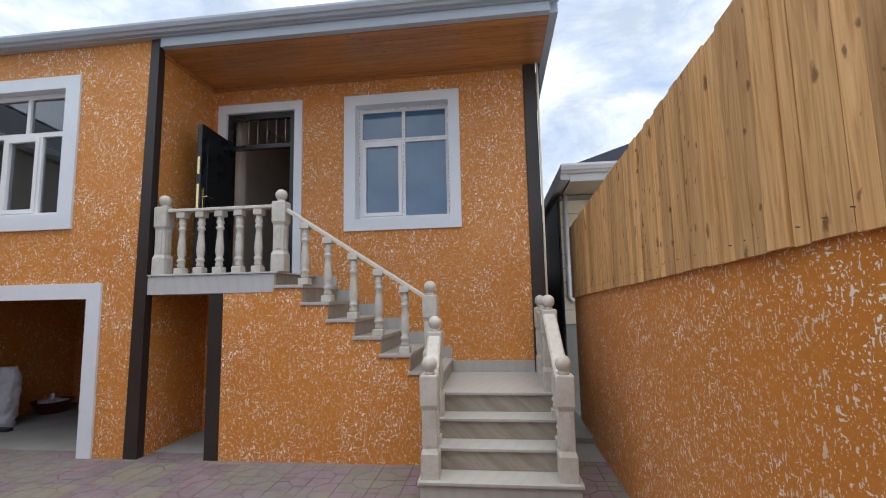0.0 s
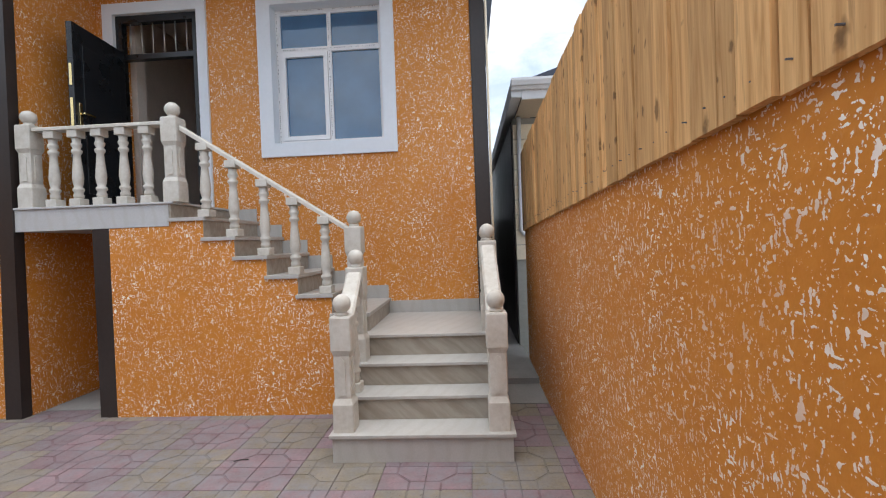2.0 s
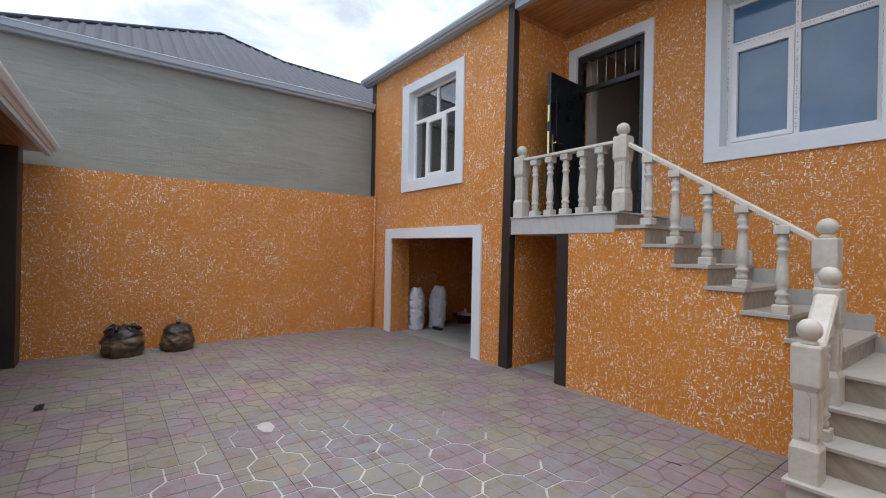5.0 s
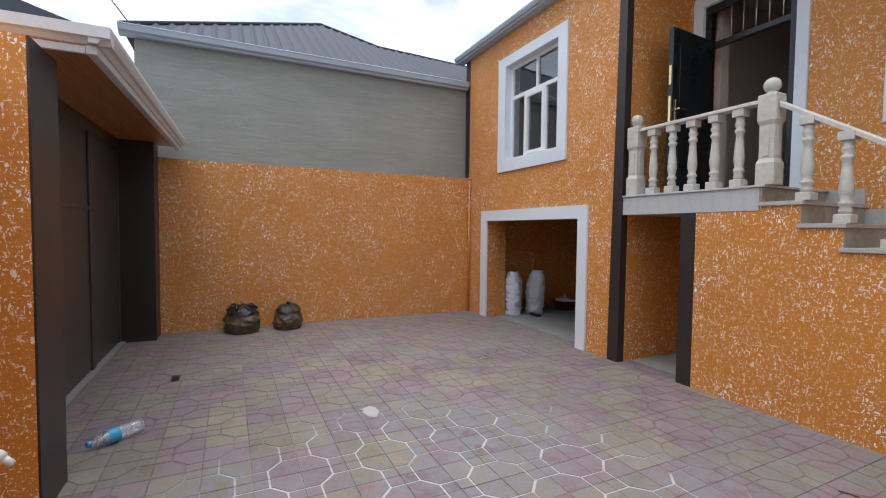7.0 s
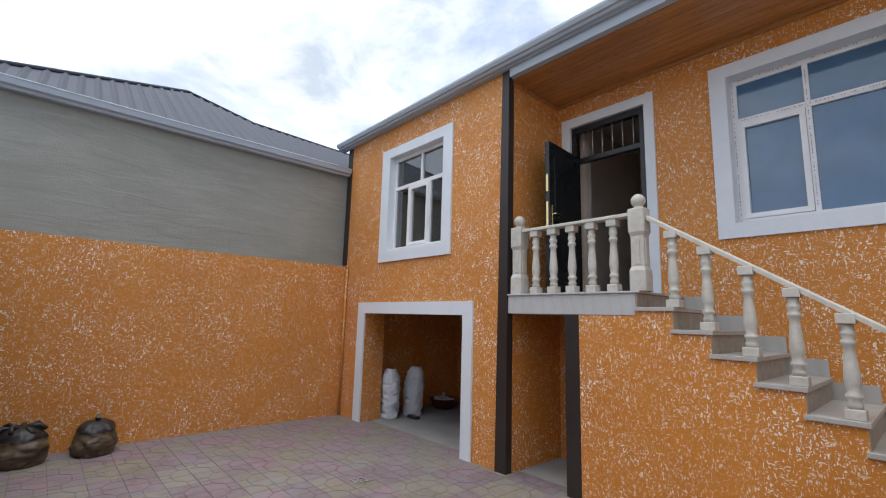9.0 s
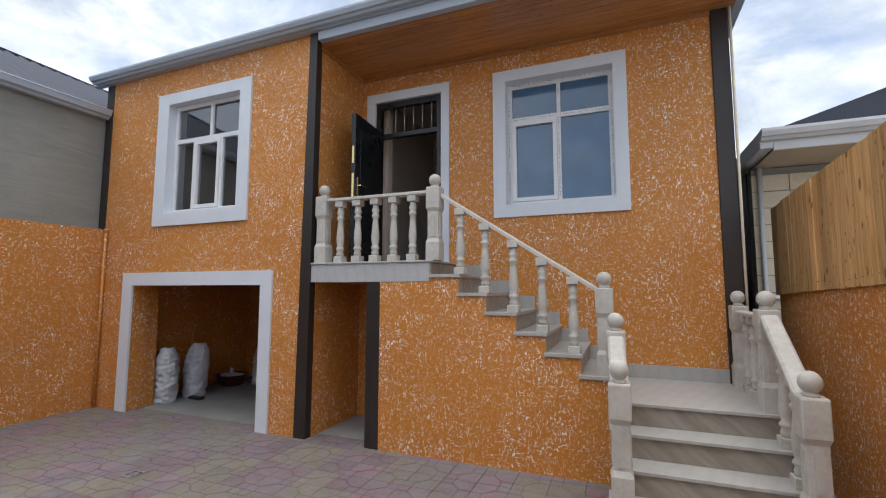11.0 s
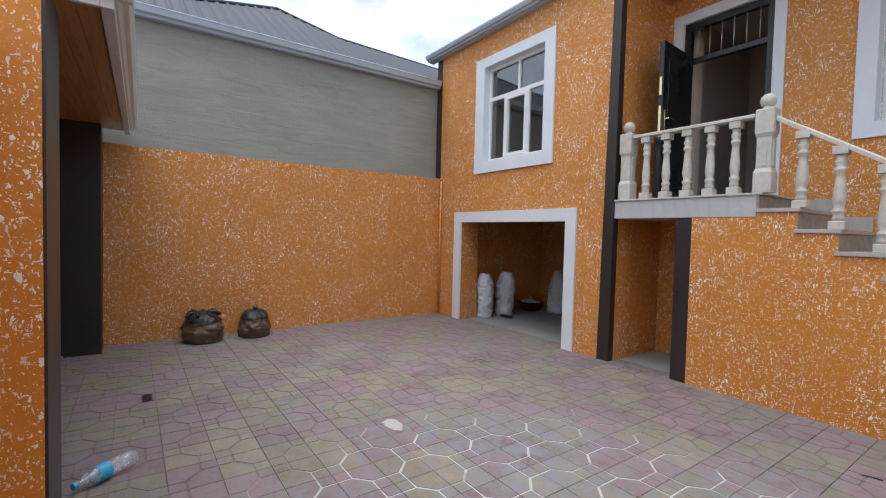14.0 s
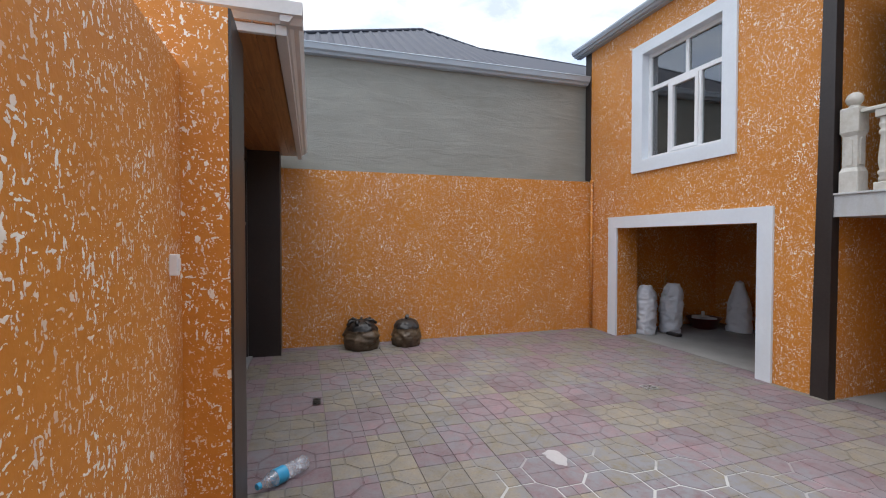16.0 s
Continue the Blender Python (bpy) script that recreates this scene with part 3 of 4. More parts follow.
part("handle", boxes((LEAF - 0.085, LEAF - 0.045, 0.031, 0.042, 0.78, 1.08), (LEAF - 0.20, LEAF - 0.05, 0.075, 0.09, 0.96, 0.98), (LEAF - 0.075, LEAF - 0.055, 0.04, 0.09, 0.96, 0.98), bevel=0.003), BRASS, leaf, "polished brass handle plate")
part("edge_strip", boxes((LEAF + 0.001, LEAF + 0.004, -0.014, 0.014, 0.75, 1.12), (LEAF + 0.001, LEAF + 0.004, -0.014, 0.014, 1.25, 1.47)), BRASS, leaf, "bright brass lock plate")

# ---- porch slab and stairs ----
slab = tagged(new("porch_slab"), "pale limestone clad porch landing slab", "porch", kind="structure")
part("slab", boxes((-3.998, -2.45, FY - 0.005, BY - 0.002, 1.81, FLOOR - 0.022)), STONE_EDGE, slab)
part("top", boxes((-3.998, -2.40, FY - 0.02, BY - 0.002, FLOOR - 0.02, FLOOR), bevel=0.004), STONE_EDGE, slab)

NOSE = [-0.585, -0.92, -1.235, -1.525, -1.825, -2.12, -2.43]
TOPS = [0.94, 1.125, 1.312, 1.50, 1.69, 1.885, FLOOR]
LAND = 0.765
stairs = tagged(new("upper_stairs"), "pale limestone stair flight along the house wall", "stairs", kind="structure")
prev = LAND
for i in range(6):
    x1, x0, z = NOSE[i], NOSE[i + 1], TOPS[i]
    part("tread", boxes((x0 - 0.02, x1 + 0.02, FY - 0.02, BY - 0.002, z - 0.035, z), bevel=0.004), STONE, stairs)
    part("riser", boxes((x1 - 0.02, x1 + 0.004, FY + 0.001, BY - 0.002, prev, z - 0.036)), RISER, stairs)
    part("skirting", boxes((x0, x1, BY - 0.018, BY - 0.003, z + 0.001, z + 0.15)), STONE, stairs)
    prev = z
part("riser", boxes((NOSE[6] - 0.02, NOSE[6], FY + 0.001, BY - 0.002, TOPS[5], FLOOR - 0.022)), RISER, stairs)
OUTLINE = [(-3.048, -0.02), (-0.66, -0.02), (-0.66, 0.90)]
for x, z0, z1 in zip(NOSE[1:6], (0.90, 1.09, 1.28, 1.465, 1.655), (1.09, 1.28, 1.465, 1.655, 1.85)):
    OUTLINE += [(x, z0), (x, z1)]
OUTLINE += [(-2.45, 1.85), (-2.45, 1.808), (-3.048, 1.808)]
bm = prism(OUTLINE, 1, FY, 4.95)
structure("wall_stairs", bm, ORANGE, "orange fleck-textured stucco wall under the stairs")

entry = tagged(new("entry_stairs"), "limestone entry steps with veined risers", "stairs", kind="structure")
FRONT = [3.845, 4.11, 4.36, 4.61]
RISE = [0.205, 0.392, 0.578, LAND]
for i in range(4):
    y1 = (FRONT + [BY])[i + 1]
    xa, xb = ((-0.685, 0.655), (-0.60, 0.555), (-0.60, 0.555), (-0.62, 0.60))[i]
    part("riser", boxes((xa + 0.02, xb - 0.02, FRONT[i], FRONT[i] + 0.3 if i < 3 else BY - 0.003, RISE[i] - 0.26 if i else -0.02, RISE[i] - 0.026)), RISER if i else STONE, entry)
    part("tread", boxes((xa, xb, FRONT[i] - 0.025, y1 - 0.001 if i == 3 else y1 + 0.05, RISE[i] - 0.025, RISE[i]), bevel=0.004), STONE, entry)
part("base", boxes((-0.655, 0.60, 4.64, BY - 0.004, -0.02, 0.5), (-0.64, 0.585, 4.12, 4.64, -0.02, 0.17)), STONE, entry)
part("skirting", boxes((-0.58, 0.46, BY - 0.018, BY - 0.003, LAND + 0.001, LAND + 0.14)), STONE, entry)


# ---- balustrades ----
def baluster_thing(h, label, group):
    """A turned cast baluster between square blocks; its base is its origin."""
    t = thing("baluster", label, "baluster", group)
    k = h / 0.70
    part("foot", boxes((-0.055, 0.055, -0.055, 0.055, 0, 0.07 * k), bevel=0.008), CAST, t)
    prof = [(0.040, 0.07), (0.044, 0.10), (0.034, 0.125), (0.048, 0.145), (0.048, 0.160), (0.033, 0.178), (0.042, 0.215), (0.047, 0.26), (0.042, 0.33), (0.034, 0.42), (0.030, 0.475), (0.044, 0.495), (0.044, 0.515), (0.030, 0.53), (0.044, 0.56), (0.044, 0.575), (0.034, 0.59), (0.038, 0.63)]
    part("shaft", lathe([(r, z * k) for r, z in prof], 18), CAST, t)
    part("head", boxes((-0.052, 0.052, -0.052, 0.052, 0.63 * k, h), bevel=0.007), CAST, t)
    return t


def newel_thing(h, w, label):
    """A square newel with waisted middle, chamfered ends and a ball finial; h is the shaft's height."""
    t = thing("newel_post", label, "newel post", "stair newel posts")
    bm = bmesh.new()
    a, b = w / 2, w / 2 * 0.80
    rings = []
    for s, z in ((a, 0), (a, h * 0.24), (b, h * 0.29), (b, h * 0.66), (a, h * 0.71), (a, h * 0.985), (a * 0.94, h)):
        c = s * 0.90
        rings.append([bm.verts.new((x, y, z)) for x, y in ((c, -s), (s, -c), (s, c), (c, s), (-c, s), (-s, c), (-s, -c), (-c, -s))])
    for p, q in zip(rings, rings[1:]):
        for i in range(8):
            bm.faces.new((p[i], p[(i + 1) % 8], q[(i + 1) % 8], q[i]))
    bm.faces.new(list(reversed(rings[0]))), bm.faces.new(rings[-1])
    part("post", bm, CAST, t)
    for rz in (0, 90, 180, 270):
        p = part("panel", prism([(-b * 0.42, h * 0.32), (b * 0.42, h * 0.32), (b * 0.42, h * 0.61), (0, h * 0.645), (-b * 0.42, h * 0.61)], 1, -b - 0.008, -b + 0.002), CAST, t)
        p.matrix_basis = pose(0, 0, 0, 0, 0, rz)
    R = 0.068
    prof = [(0.045, 0.0), (0.050, 0.012), (0.038, 0.024)] + [(max(0.036 if z < 0 else 0.004, R * math.cos(z)), 0.024 + R * 0.86 + R * math.sin(z)) for z in [radians(d) for d in range(-58, 91, 12)]]
    part("ball", lathe([(r, h + z) for r, z in prof], 24), CAST, t)
    return t


def rail_thing(p, q, w, h, label):
    """A stone handrail from p to q."""
    t = thing("handrail", label, "handrail", "stone handrails")
    p, q = Vector(p), Vector(q)
    d = q - p
    side = Vector((-d.y, d.x, 0)).normalized() * (w / 2)
    up = Vector((0, 0, h))
    bm = bmesh.new()
    sec = [(-1, 0), (1, 0), (1, 0.7), (0.75, 1), (-0.75, 1), (-1, 0.7)]
    r0, r1 = [[bm.verts.new(c + side * s + up * u) for s, u in sec] for c in (p, q)]
    bm.faces.new(r0), bm.faces.new(list(reversed(r1)))
    for i in range(6):
        bm.faces.new((r0[i], r1[i], r1[(i + 1) % 6], r0[(i + 1) % 6]))
    bmesh.ops.recalc_face_normals(bm, faces=bm.faces)
    part("rail", bm, CAST, t)
    return t


RY = FY + 0.07  # centre line of the porch rail and upper flight
n1 = newel_thing(0.80, 0.157, "pale cast stone newel post with ball finial")
n1.matrix_basis = pose(-3.875, RY, FLOOR)
n2 = copy_thing(n1, pose(-2.415, RY, FLOOR))
rail_thing((-3.79, RY, FLOOR + 0.735), (-2.50, RY, FLOOR + 0.735), 0.12, 0.035, "pale stone handrail of the porch landing")
b0 = baluster_thing(0.734, "pale cast stone baluster with turned shaft", "porch balusters")
xs = [-3.635, -3.395, -3.158, -2.92, -2.682]
b0.matrix_basis = pose(xs[0], RY, FLOOR)
for x in xs[1:]:
    copy_thing(b0, pose(x, RY, FLOOR))
# upper flight
P0, P1 = (-2.33, RY, 2.715), (-0.765, RY, 1.70)
rail_thing(P0, P1, 0.085, 0.05, "sloping pale stone handrail of the upper flight")
bx = [-2.12, -1.85, -1.555, -1.27, -0.98]
s0 = None
for x, z in zip(bx, (1.885, 1.69, 1.50, 1.312, 1.125)):
    top = P0[2] + (P1[2] - P0[2]) * (x - P0[0]) / (P1[0] - P0[0])
    if s0 is None:
        s0 = baluster_thing(0.70, "pale cast stone baluster on a stair tread", "stair balusters")
        t = s0
    else:
        t = copy_thing(s0, pose(x, RY, z))
    t.matrix_basis = pose(x, RY, z) @ Matrix.Diagonal((1.05, 1.05, (top - z + 0.005) / 0.70, 1))
n3 = copy_thing(n1, pose(-0.70, RY, 0.94))
# entry flight: the two sides end on different steps
AY = 3.94
FLIGHT = ((-0.585, -0.605, 4.47, 0.578, (4.22,)), (0.545, 0.53, 4.71, LAND, (4.20, 4.44)))
STEP_AT = {4.20: 0.392, 4.22: 0.392, 4.44: 0.578}
for x, xb, yb, zb, mids in FLIGHT:
    t = copy_thing(n1, pose(x, AY, 0.205))
    t.matrix_basis = pose(x, AY, 0.205) @ Matrix.Diagonal((0.98, 0.98, 1.055, 1))
    t = copy_thing(n1, pose(xb, yb, zb))
    t.matrix_basis = pose(xb, yb, zb) @ Matrix.Diagonal((0.98, 0.98, 1, 1))
    za, zc = 0.985, zb + 0.70
    rail_thing((x, AY + 0.08, za), (xb, yb - 0.08, zc), 0.13, 0.06, "sloping pale stone handrail of the entry steps")
    for y in mids:
        z = STEP_AT[y]
        top = za + (zc - za) * (y - AY - 0.08) / (yb - AY - 0.16)
        t = copy_thing(s0, pose(x, y, z))
        t.matrix_basis = pose(x, y, z) @ Matrix.Diagonal((1.05, 1.05, (top - z + 0.005) / 0.70, 1))
n5 = copy_thing(n1, pose(0.545, 5.72, LAND))
n5.matrix_basis = pose(0.545, 5.72, LAND) @ Matrix.Diagonal((0.95, 0.95, 1, 1))
rail_thing((0.54, 4.80, LAND + 0.72), (0.54, 5.61, LAND + 0.72), 0.10, 0.035, "pale stone handrail of the entry landing")
for y in (4.95, 5.17, 5.39):
    t = copy_thing(s0, pose(0.54, y, LAND))
    t.matrix_basis = pose(0.54, y, LAND) @ Matrix.Diagonal((0.9, 0.9, 0.72 / 0.70, 1))


# ---- eaves and porch soffit ----
def boards_soffit(name, x0, x1, y0, y1, z, width, material, label, thick=0.012):
    """Tongue-and-groove boards along x in one ceiling mesh."""
    bm = bmesh.new()
    y = y0
    while y < y1 - 0.01:
        e = min(y + width, y1)
        box(bm, x0, x1, y + 0.002, e - 0.002, z, z + thick, bevel=0.003)
        y = e
    box(bm, x0, x1, y0, y1, z + thick, z + thick + 0.01)
    return structure(name, bm, material, label, "ceiling")


boards_soffit("ceiling_porch", -3.998, 0.70, 4.80, BY - 0.002, 4.81, 0.10, SOFFIT_WOOD, "varnished pine board soffit above the porch")
bm = boxes((-3.998, 0.46, BY - 0.028, BY - 0.003, 4.76, 4.809), (-3.998, -3.975, 4.82, BY - 0.03, 4.76, 4.809), bevel=0.004)
structure("trim_soffit", bm, SOFFIT_WOOD, "varnished pine moulding round the porch soffit", "trim")


def gutter_section(y, z, out, size=1.0):
    """The stepped section of a box gutter as (y, z) pairs; out is the sign of the outward side."""
    return [(y, z), (y + out * 0.05 * size, z), (y + out * 0.07 * size, z + 0.03 * size), (y + out * 0.10 * size, z + 0.035 * size), (y + out * 0.125 * size, z + 0.085 * size), (y + out * 0.125 * size, z + 0.115 * size), (y, z + 0.115 * size)]


gutter = thing("gutter", "pale grey-blue metal gutter along the house eave", "gutter")
part("channel", prism(gutter_section(4.67, 4.945, -1, 0.9), 0, -8.2, 0.80), FASCIA, gutter)
part("upper_board", boxes((-8.2, 0.80, 4.672, 4.754, 4.93, 5.04)), FASCIA, gutter)
part("side_channel", boxes((0.70, 0.80, 4.80, 13.0, 4.84, 5.03), bevel=0.01), FASCIA, gutter)
structure("trim_fascia", boxes((-3.95, 0.70, FY - 0.045, FY + 0.04, 4.815, 4.928), bevel=0.005), FASCIA, "pale blue fascia board over the porch", "trim")
structure("roof_house", prism([(4.66, 5.055), (9.0, 6.6), (13.2, 5.2), (13.2, 5.1), (9.0, 6.5), (4.66, 5.043)], 0, -8.2, 0.80), ROOF, "dark metal roof of the house", "roof")
structure("wall_attic", boxes((-7.86, 0.42, 4.80, 5.0, 4.952, 5.04)), ORANGE, "orange stucco strip below the roof")

pipe = thing("downpipe", "thin cream plastic downpipe on the house corner", "downpipe")
part("pipe", tube([(0.645, 5.805, 4.85), (0.645, 5.805, 0.0)], 0.014), BLOCKS, pipe)

# ---- yard walls ----
structure("wall_yard_west", boxes((-8.04, -7.84, -1.2, FY - 0.002, -0.05, 2.625)), ORANGE, "orange fleck-textured stucco yard wall")
structure("wall_neighbour_west", boxes((-8.3, -8.045, -0.80, 12.0, -0.05, 4.46)), PLASTER, "uneven grey cement-rendered wall of the next house")
structure("trim_ledge", boxes((-8.043, -7.90, -0.79, FY - 0.02, 2.627, 2.645)), PLASTER, "thin cement ledge on top of the yard wall", "trim")
conduit = thing("conduit", "thin pipe painted orange in the yard corner", "pipe")
part("pipe", tube([(-7.79, FY - 0.035, 0.0), (-7.785, FY - 0.035, 2.62)], 0.02), ORANGE, conduit)
part("cap", tube([(-7.785, FY - 0.035, 2.58), (-7.785, FY - 0.035, 2.64)], 0.028), ORANGE, conduit)
EX = 1.075
structure("wall_yard_east", prism([(-3.0, -0.05), (6.35, -0.05), (6.35, 1.69), (1.3, 1.885), (-3.0, 1.95)], 0, EX, EX + 0.2), ORANGE, "orange stucco yard wall below a board fence")
structure("wall_yard_south", boxes((-3.12, EX, -0.90, -0.69, -0.05, 2.33)), ORANGE, "orange fleck-textured stucco wall by the gate")

# ---- neighbour to the west: ribbed metal roof ----
nroof = tagged(new("roof_neighbour"), "slate-blue ribbed metal hip roof of the next house", "roof", kind="structure")
EAVE, RIDGE, SPAN = 4.50, 6.36, 2.95
bm = bmesh.new()


def roof_z(y):
    return RIDGE if y < 2.39 else max(5.2, RIDGE - 0.19 * (y - 2.39) if y < 3.8 else RIDGE - 0.268 - 0.03 * (y - 3.8))


x_eave, x_ridge, y_end, y_apex = -7.93, -10.9, -0.95, 2.39
rows = []
for i in range(270):
    y = y_end + 0.05 * i
    rib = 0.035 if i % 4 == 0 else 0.0
    f = min(1.0, (y - y_end) / (y_apex - y_end))
    zr = EAVE + (RIDGE - EAVE) * f if f < 1 else roof_z(y)
    rows.append((bm.verts.new((x_eave, y, EAVE + rib)), bm.verts.new((x_eave + (x_ridge - x_eave) * f, y, zr + rib))))
for a, b in zip(rows, rows[1:]):
    bm.faces.new((a[0], a[1], b[1], b[0]))
part("sheet", bm, ROOF, nroof)
bm = bmesh.new()
q = [bm.verts.new(v) for v in ((x_eave, y_end, EAVE), (x_ridge, y_apex, RIDGE), (-14.0, y_end, EAVE), (-14.0, 12.5, EAVE), (x_ridge, 12.5, roof_z(12.5) - 0.02), (x_ridge, 3.8, roof_z(3.8) - 0.02), (-14.0, 3.8, EAVE))]
bm.faces.new((q[0], q[1], q[2])), bm.faces.new((q[1], q[5], q[6], q[2])), bm.faces.new((q[5], q[4], q[3], q[6]))
part("back_sheet", bm, ROOF, nroof)
part("hip_cap", tube([(x_eave, y_end, EAVE + 0.02), (x_ridge, y_apex, RIDGE + 0.02), (x_ridge, 3.8, roof_z(3.8) + 0.02), (x_ridge, 12.5, roof_z(12.5) + 0.02)], 0.035, 8), ROOF, nroof)
ngut = thing("gutter", "pale metal gutter of the next house", "gutter")
part("lip", tube([(-7.875, -0.97, 4.512), (-7.875, 12.0, 4.512)], 0.012, 8), FASCIA, ngut)
part("channel", prism([(-8.044, 4.38), (-7.95, 4.38), (-7.93, 4.41), (-7.89, 4.43), (-7.87, 4.51), (-8.044, 4.51)], 1, -0.97, 12.0), FASCIA, ngut)

# ---- neighbour to the east, beyond the fence ----
nb = tagged(new("house_east"), "cream block house with white gutter and blue roof", "house")
part("wall", boxes((0.945, 6.0, 7.02, 7.2, 0, 3.32)), PLASTER, nb)
# near-black colour stands in for the shade of the narrow passage
part("side_wall", boxes((0.93, 1.2, 7.202, 14.0, 0, 3.32)), UMBER, nb, "side wall coloured dark for the passage shade")
for i in range(9):
    for j in range(3):
        part("block", boxes((0.94 + j * 0.40, 0.94 + 0.39 + j * 0.40, 6.99, 7.018, 1.35 + i * 0.21, 1.35 + i * 0.21 + 0.20)), BLOCKS, nb)
part("soffit", boxes((0.98, 6.0, 6.22, 7.02, 3.33, 3.35), (0.98, 1.19, 7.02, 14, 3.33, 3.35)), SOFFIT_BEIGE, nb)
part("fascia", boxes((0.98, 6.0, 6.20, 6.225, 3.335, 3.44), bevel=0.004), GUTTER, nb)
part("channel", prism(gutter_section(6.2, 3.44, -1), 0, 0.85, 6.0), GUTTER, nb)
part("side_channel", boxes((0.85, 0.98, 6.2, 14.0, 3.36, 3.555), bevel=0.012), GUTTER, nb)
part("roof", prism([(0.95, 3.56), (4.6, 4.75), (6.0, 4.75), (6.0, 3.5), (0.95, 3.5)], 1, 6.25, 14.0), ROOF, nb)
part("downpipe", tube([(1.02, 6.95, 3.32), (1.01, 6.95, 1.75), (1.05, 6.95, 1.70), (1.19, 6.95, 1.70)], 0.03), GUTTER, nb)

nb.matrix_basis = pose(0.09, 0, -0.07)

# ---- board fence on the east wall ----
def fence_foot(y):
    return 1.885 - 0.0386 * (y - 1.3) if y > 1.3 else 1.885 - 0.015 * (y - 1.3)


fence = tagged(new("fence"), "pale pine board fence on top of the stucco wall", "fence")
rnd = random.Random(11)
y = -3.0
while y < 6.3:
    w = rnd.choice((0.09, 0.10, 0.11, 0.12, 0.13, 0.15, 0.19))
    dx, lift, drop, gap = rnd.uniform(-0.011, 0.004), rnd.uniform(-0.005, 0.005), rnd.uniform(0.012, 0.020), rnd.uniform(0.003, 0.010)
    e = y + w - gap
    pts = [(y, fence_foot(y) - drop), (e, fence_foot(e) - drop), (e, 2.915 - 0.062 * (e - 1.9) + lift), (y, 2.915 - 0.062 * (y - 1.9) + lift)]
    part("board", prism(pts, 0, EX - 0.026 + dx, EX - 0.003 + dx * 0.3), FENCE_WOOD, fence)
    y += w
bm = bmesh.new()
for k in range(60):
    y = -0.5 + k * 0.114 + rnd.uniform(-0.02, 0.02)
    z = (1.885 - 0.0386 * (y - 1.3) if y > 1.3 else 1.885) + rnd.uniform(0.04, 0.06)
    box(bm, EX - 0.0385, EX - 0.02, y, y + 0.004, z, z + 0.004)
tagged(part("nails", bm, FILM, fence, "dark nail heads"), kind="stuff")
# added sheet behind the boards, blocks light so their gaps read dark
part("back_boarding", prism([(-3.0, 1.96), (6.3, 1.70), (6.3, 2.58), (-3.0, 3.15)], 0, EX + 0.002, EX + 0.012), FENCE_WOOD, fence)
part("rail", boxes((EX + 0.014, EX + 0.06, -3.0, 6.3, 1.96, 2.04), (EX + 0.014, EX + 0.05, -3.0, 6.3, 2.35, 2.42)), FENCE_WOOD, fence)

# ---- gate with its canopy ----
PX = -3.12
structure("pier_gate_near", boxes((PX - 0.42, PX, -0.95, -0.50, -0.05, 2.60)), ORANGE, "orange stucco gate pier", "pier")
structure("trim_pier", boxes((PX - 0.42, PX - 0.002, -0.499, -0.488, -0.02, 2.60)), UMBER, "dark brown painted face of the gate pier", "trim")
structure("pier_gate_far", boxes((-7.838, -7.43, -0.99, -0.50, -0.05, 2.79), bevel=0.006), UMBER, "dark brown painted gate post", "pier")
gate = tagged(new("gate"), "dark brown steel yard gate, closed", "gate")
GY = -0.93
for x0, x1 in ((-7.42, -6.10), (-6.09, -4.77), (-4.76, -3.55)):
    panel = part("leaf", boxes((x0, x1, GY - 0.03, GY, 0.03, 2.62), bevel=0.004), GATE, gate)
    part("frame_strip", boxes((x0, x0 + 0.06, GY, GY + 0.02, 0.03, 2.62), (x1 - 0.06, x1, GY, GY + 0.02, 0.03, 2.62), bevel=0.003), GATE, panel)
    part("cross_strip", boxes((x0 + 0.06, x1 - 0.06, GY, GY + 0.012, 1.78, 1.82), bevel=0.003), GATE, panel)
part("handle", boxes((-4.66, -4.62, GY + 0.021, GY + 0.03, 0.92, 1.16), (-4.65, -4.53, GY + 0.06, GY + 0.075, 1.06, 1.08), (-4.65, -4.63, GY + 0.03, GY + 0.07, 1.06, 1.08), bevel=0.003), BRASS, gate, "brass handle")
part("bolt", boxes((-4.83, -4.70, GY + 0.021, GY + 0.05, 0.55, 0.59), (-4.78, -4.75, GY + 0.021, GY + 0.045, 0.05, 0.6), bevel=0.003), GATE, gate)
part("threshold", boxes((-7.42, -3.55, -0.99, -0.86, -0.02, 0.025)), CONCRETE, gate, "concrete threshold")
structure("wall_gate_head", boxes((-7.43, PX - 0.42, -1.0, -0.905, 2.63, 2.95)), UMBER, "dark head beam above the gate")
CX = -3.38  # near end of the canopy


def skewed(ob):
    """The canopy climbs a little and swings out towards its far end."""
    for v in ob.data.vertices:
        d = CX - v.co.x
        v.co.z += 0.025 * d
        v.co.y += 0.012 * d - 0.035
    return ob


skewed(boards_soffit("ceiling_gate", -7.82, CX - 0.05, -1.0, -0.29, 2.69, 0.10, SOFFIT_WOOD, "varnished pine board soffit above the gate"))
cg = thing("gutter", "white metal gutter round the gate canopy", "gutter")
skewed(part("front_channel", prism(gutter_section(-0.265, 2.70, 1, 0.9), 0, -7.83, CX - 0.012), GUTTER, cg))
skewed(part("front_board", boxes((-7.83, CX - 0.06, -0.289, -0.232, 2.645, 2.699), bevel=0.004), GUTTER, cg))
skewed(part("end_channel", prism([(CX - 0.10, 2.70), (CX - 0.05, 2.70), (CX - 0.03, 2.727), (CX, 2.735), (CX, 2.802), (CX - 0.10, 2.802)], 1, -2.5, -0.155), GUTTER, cg))
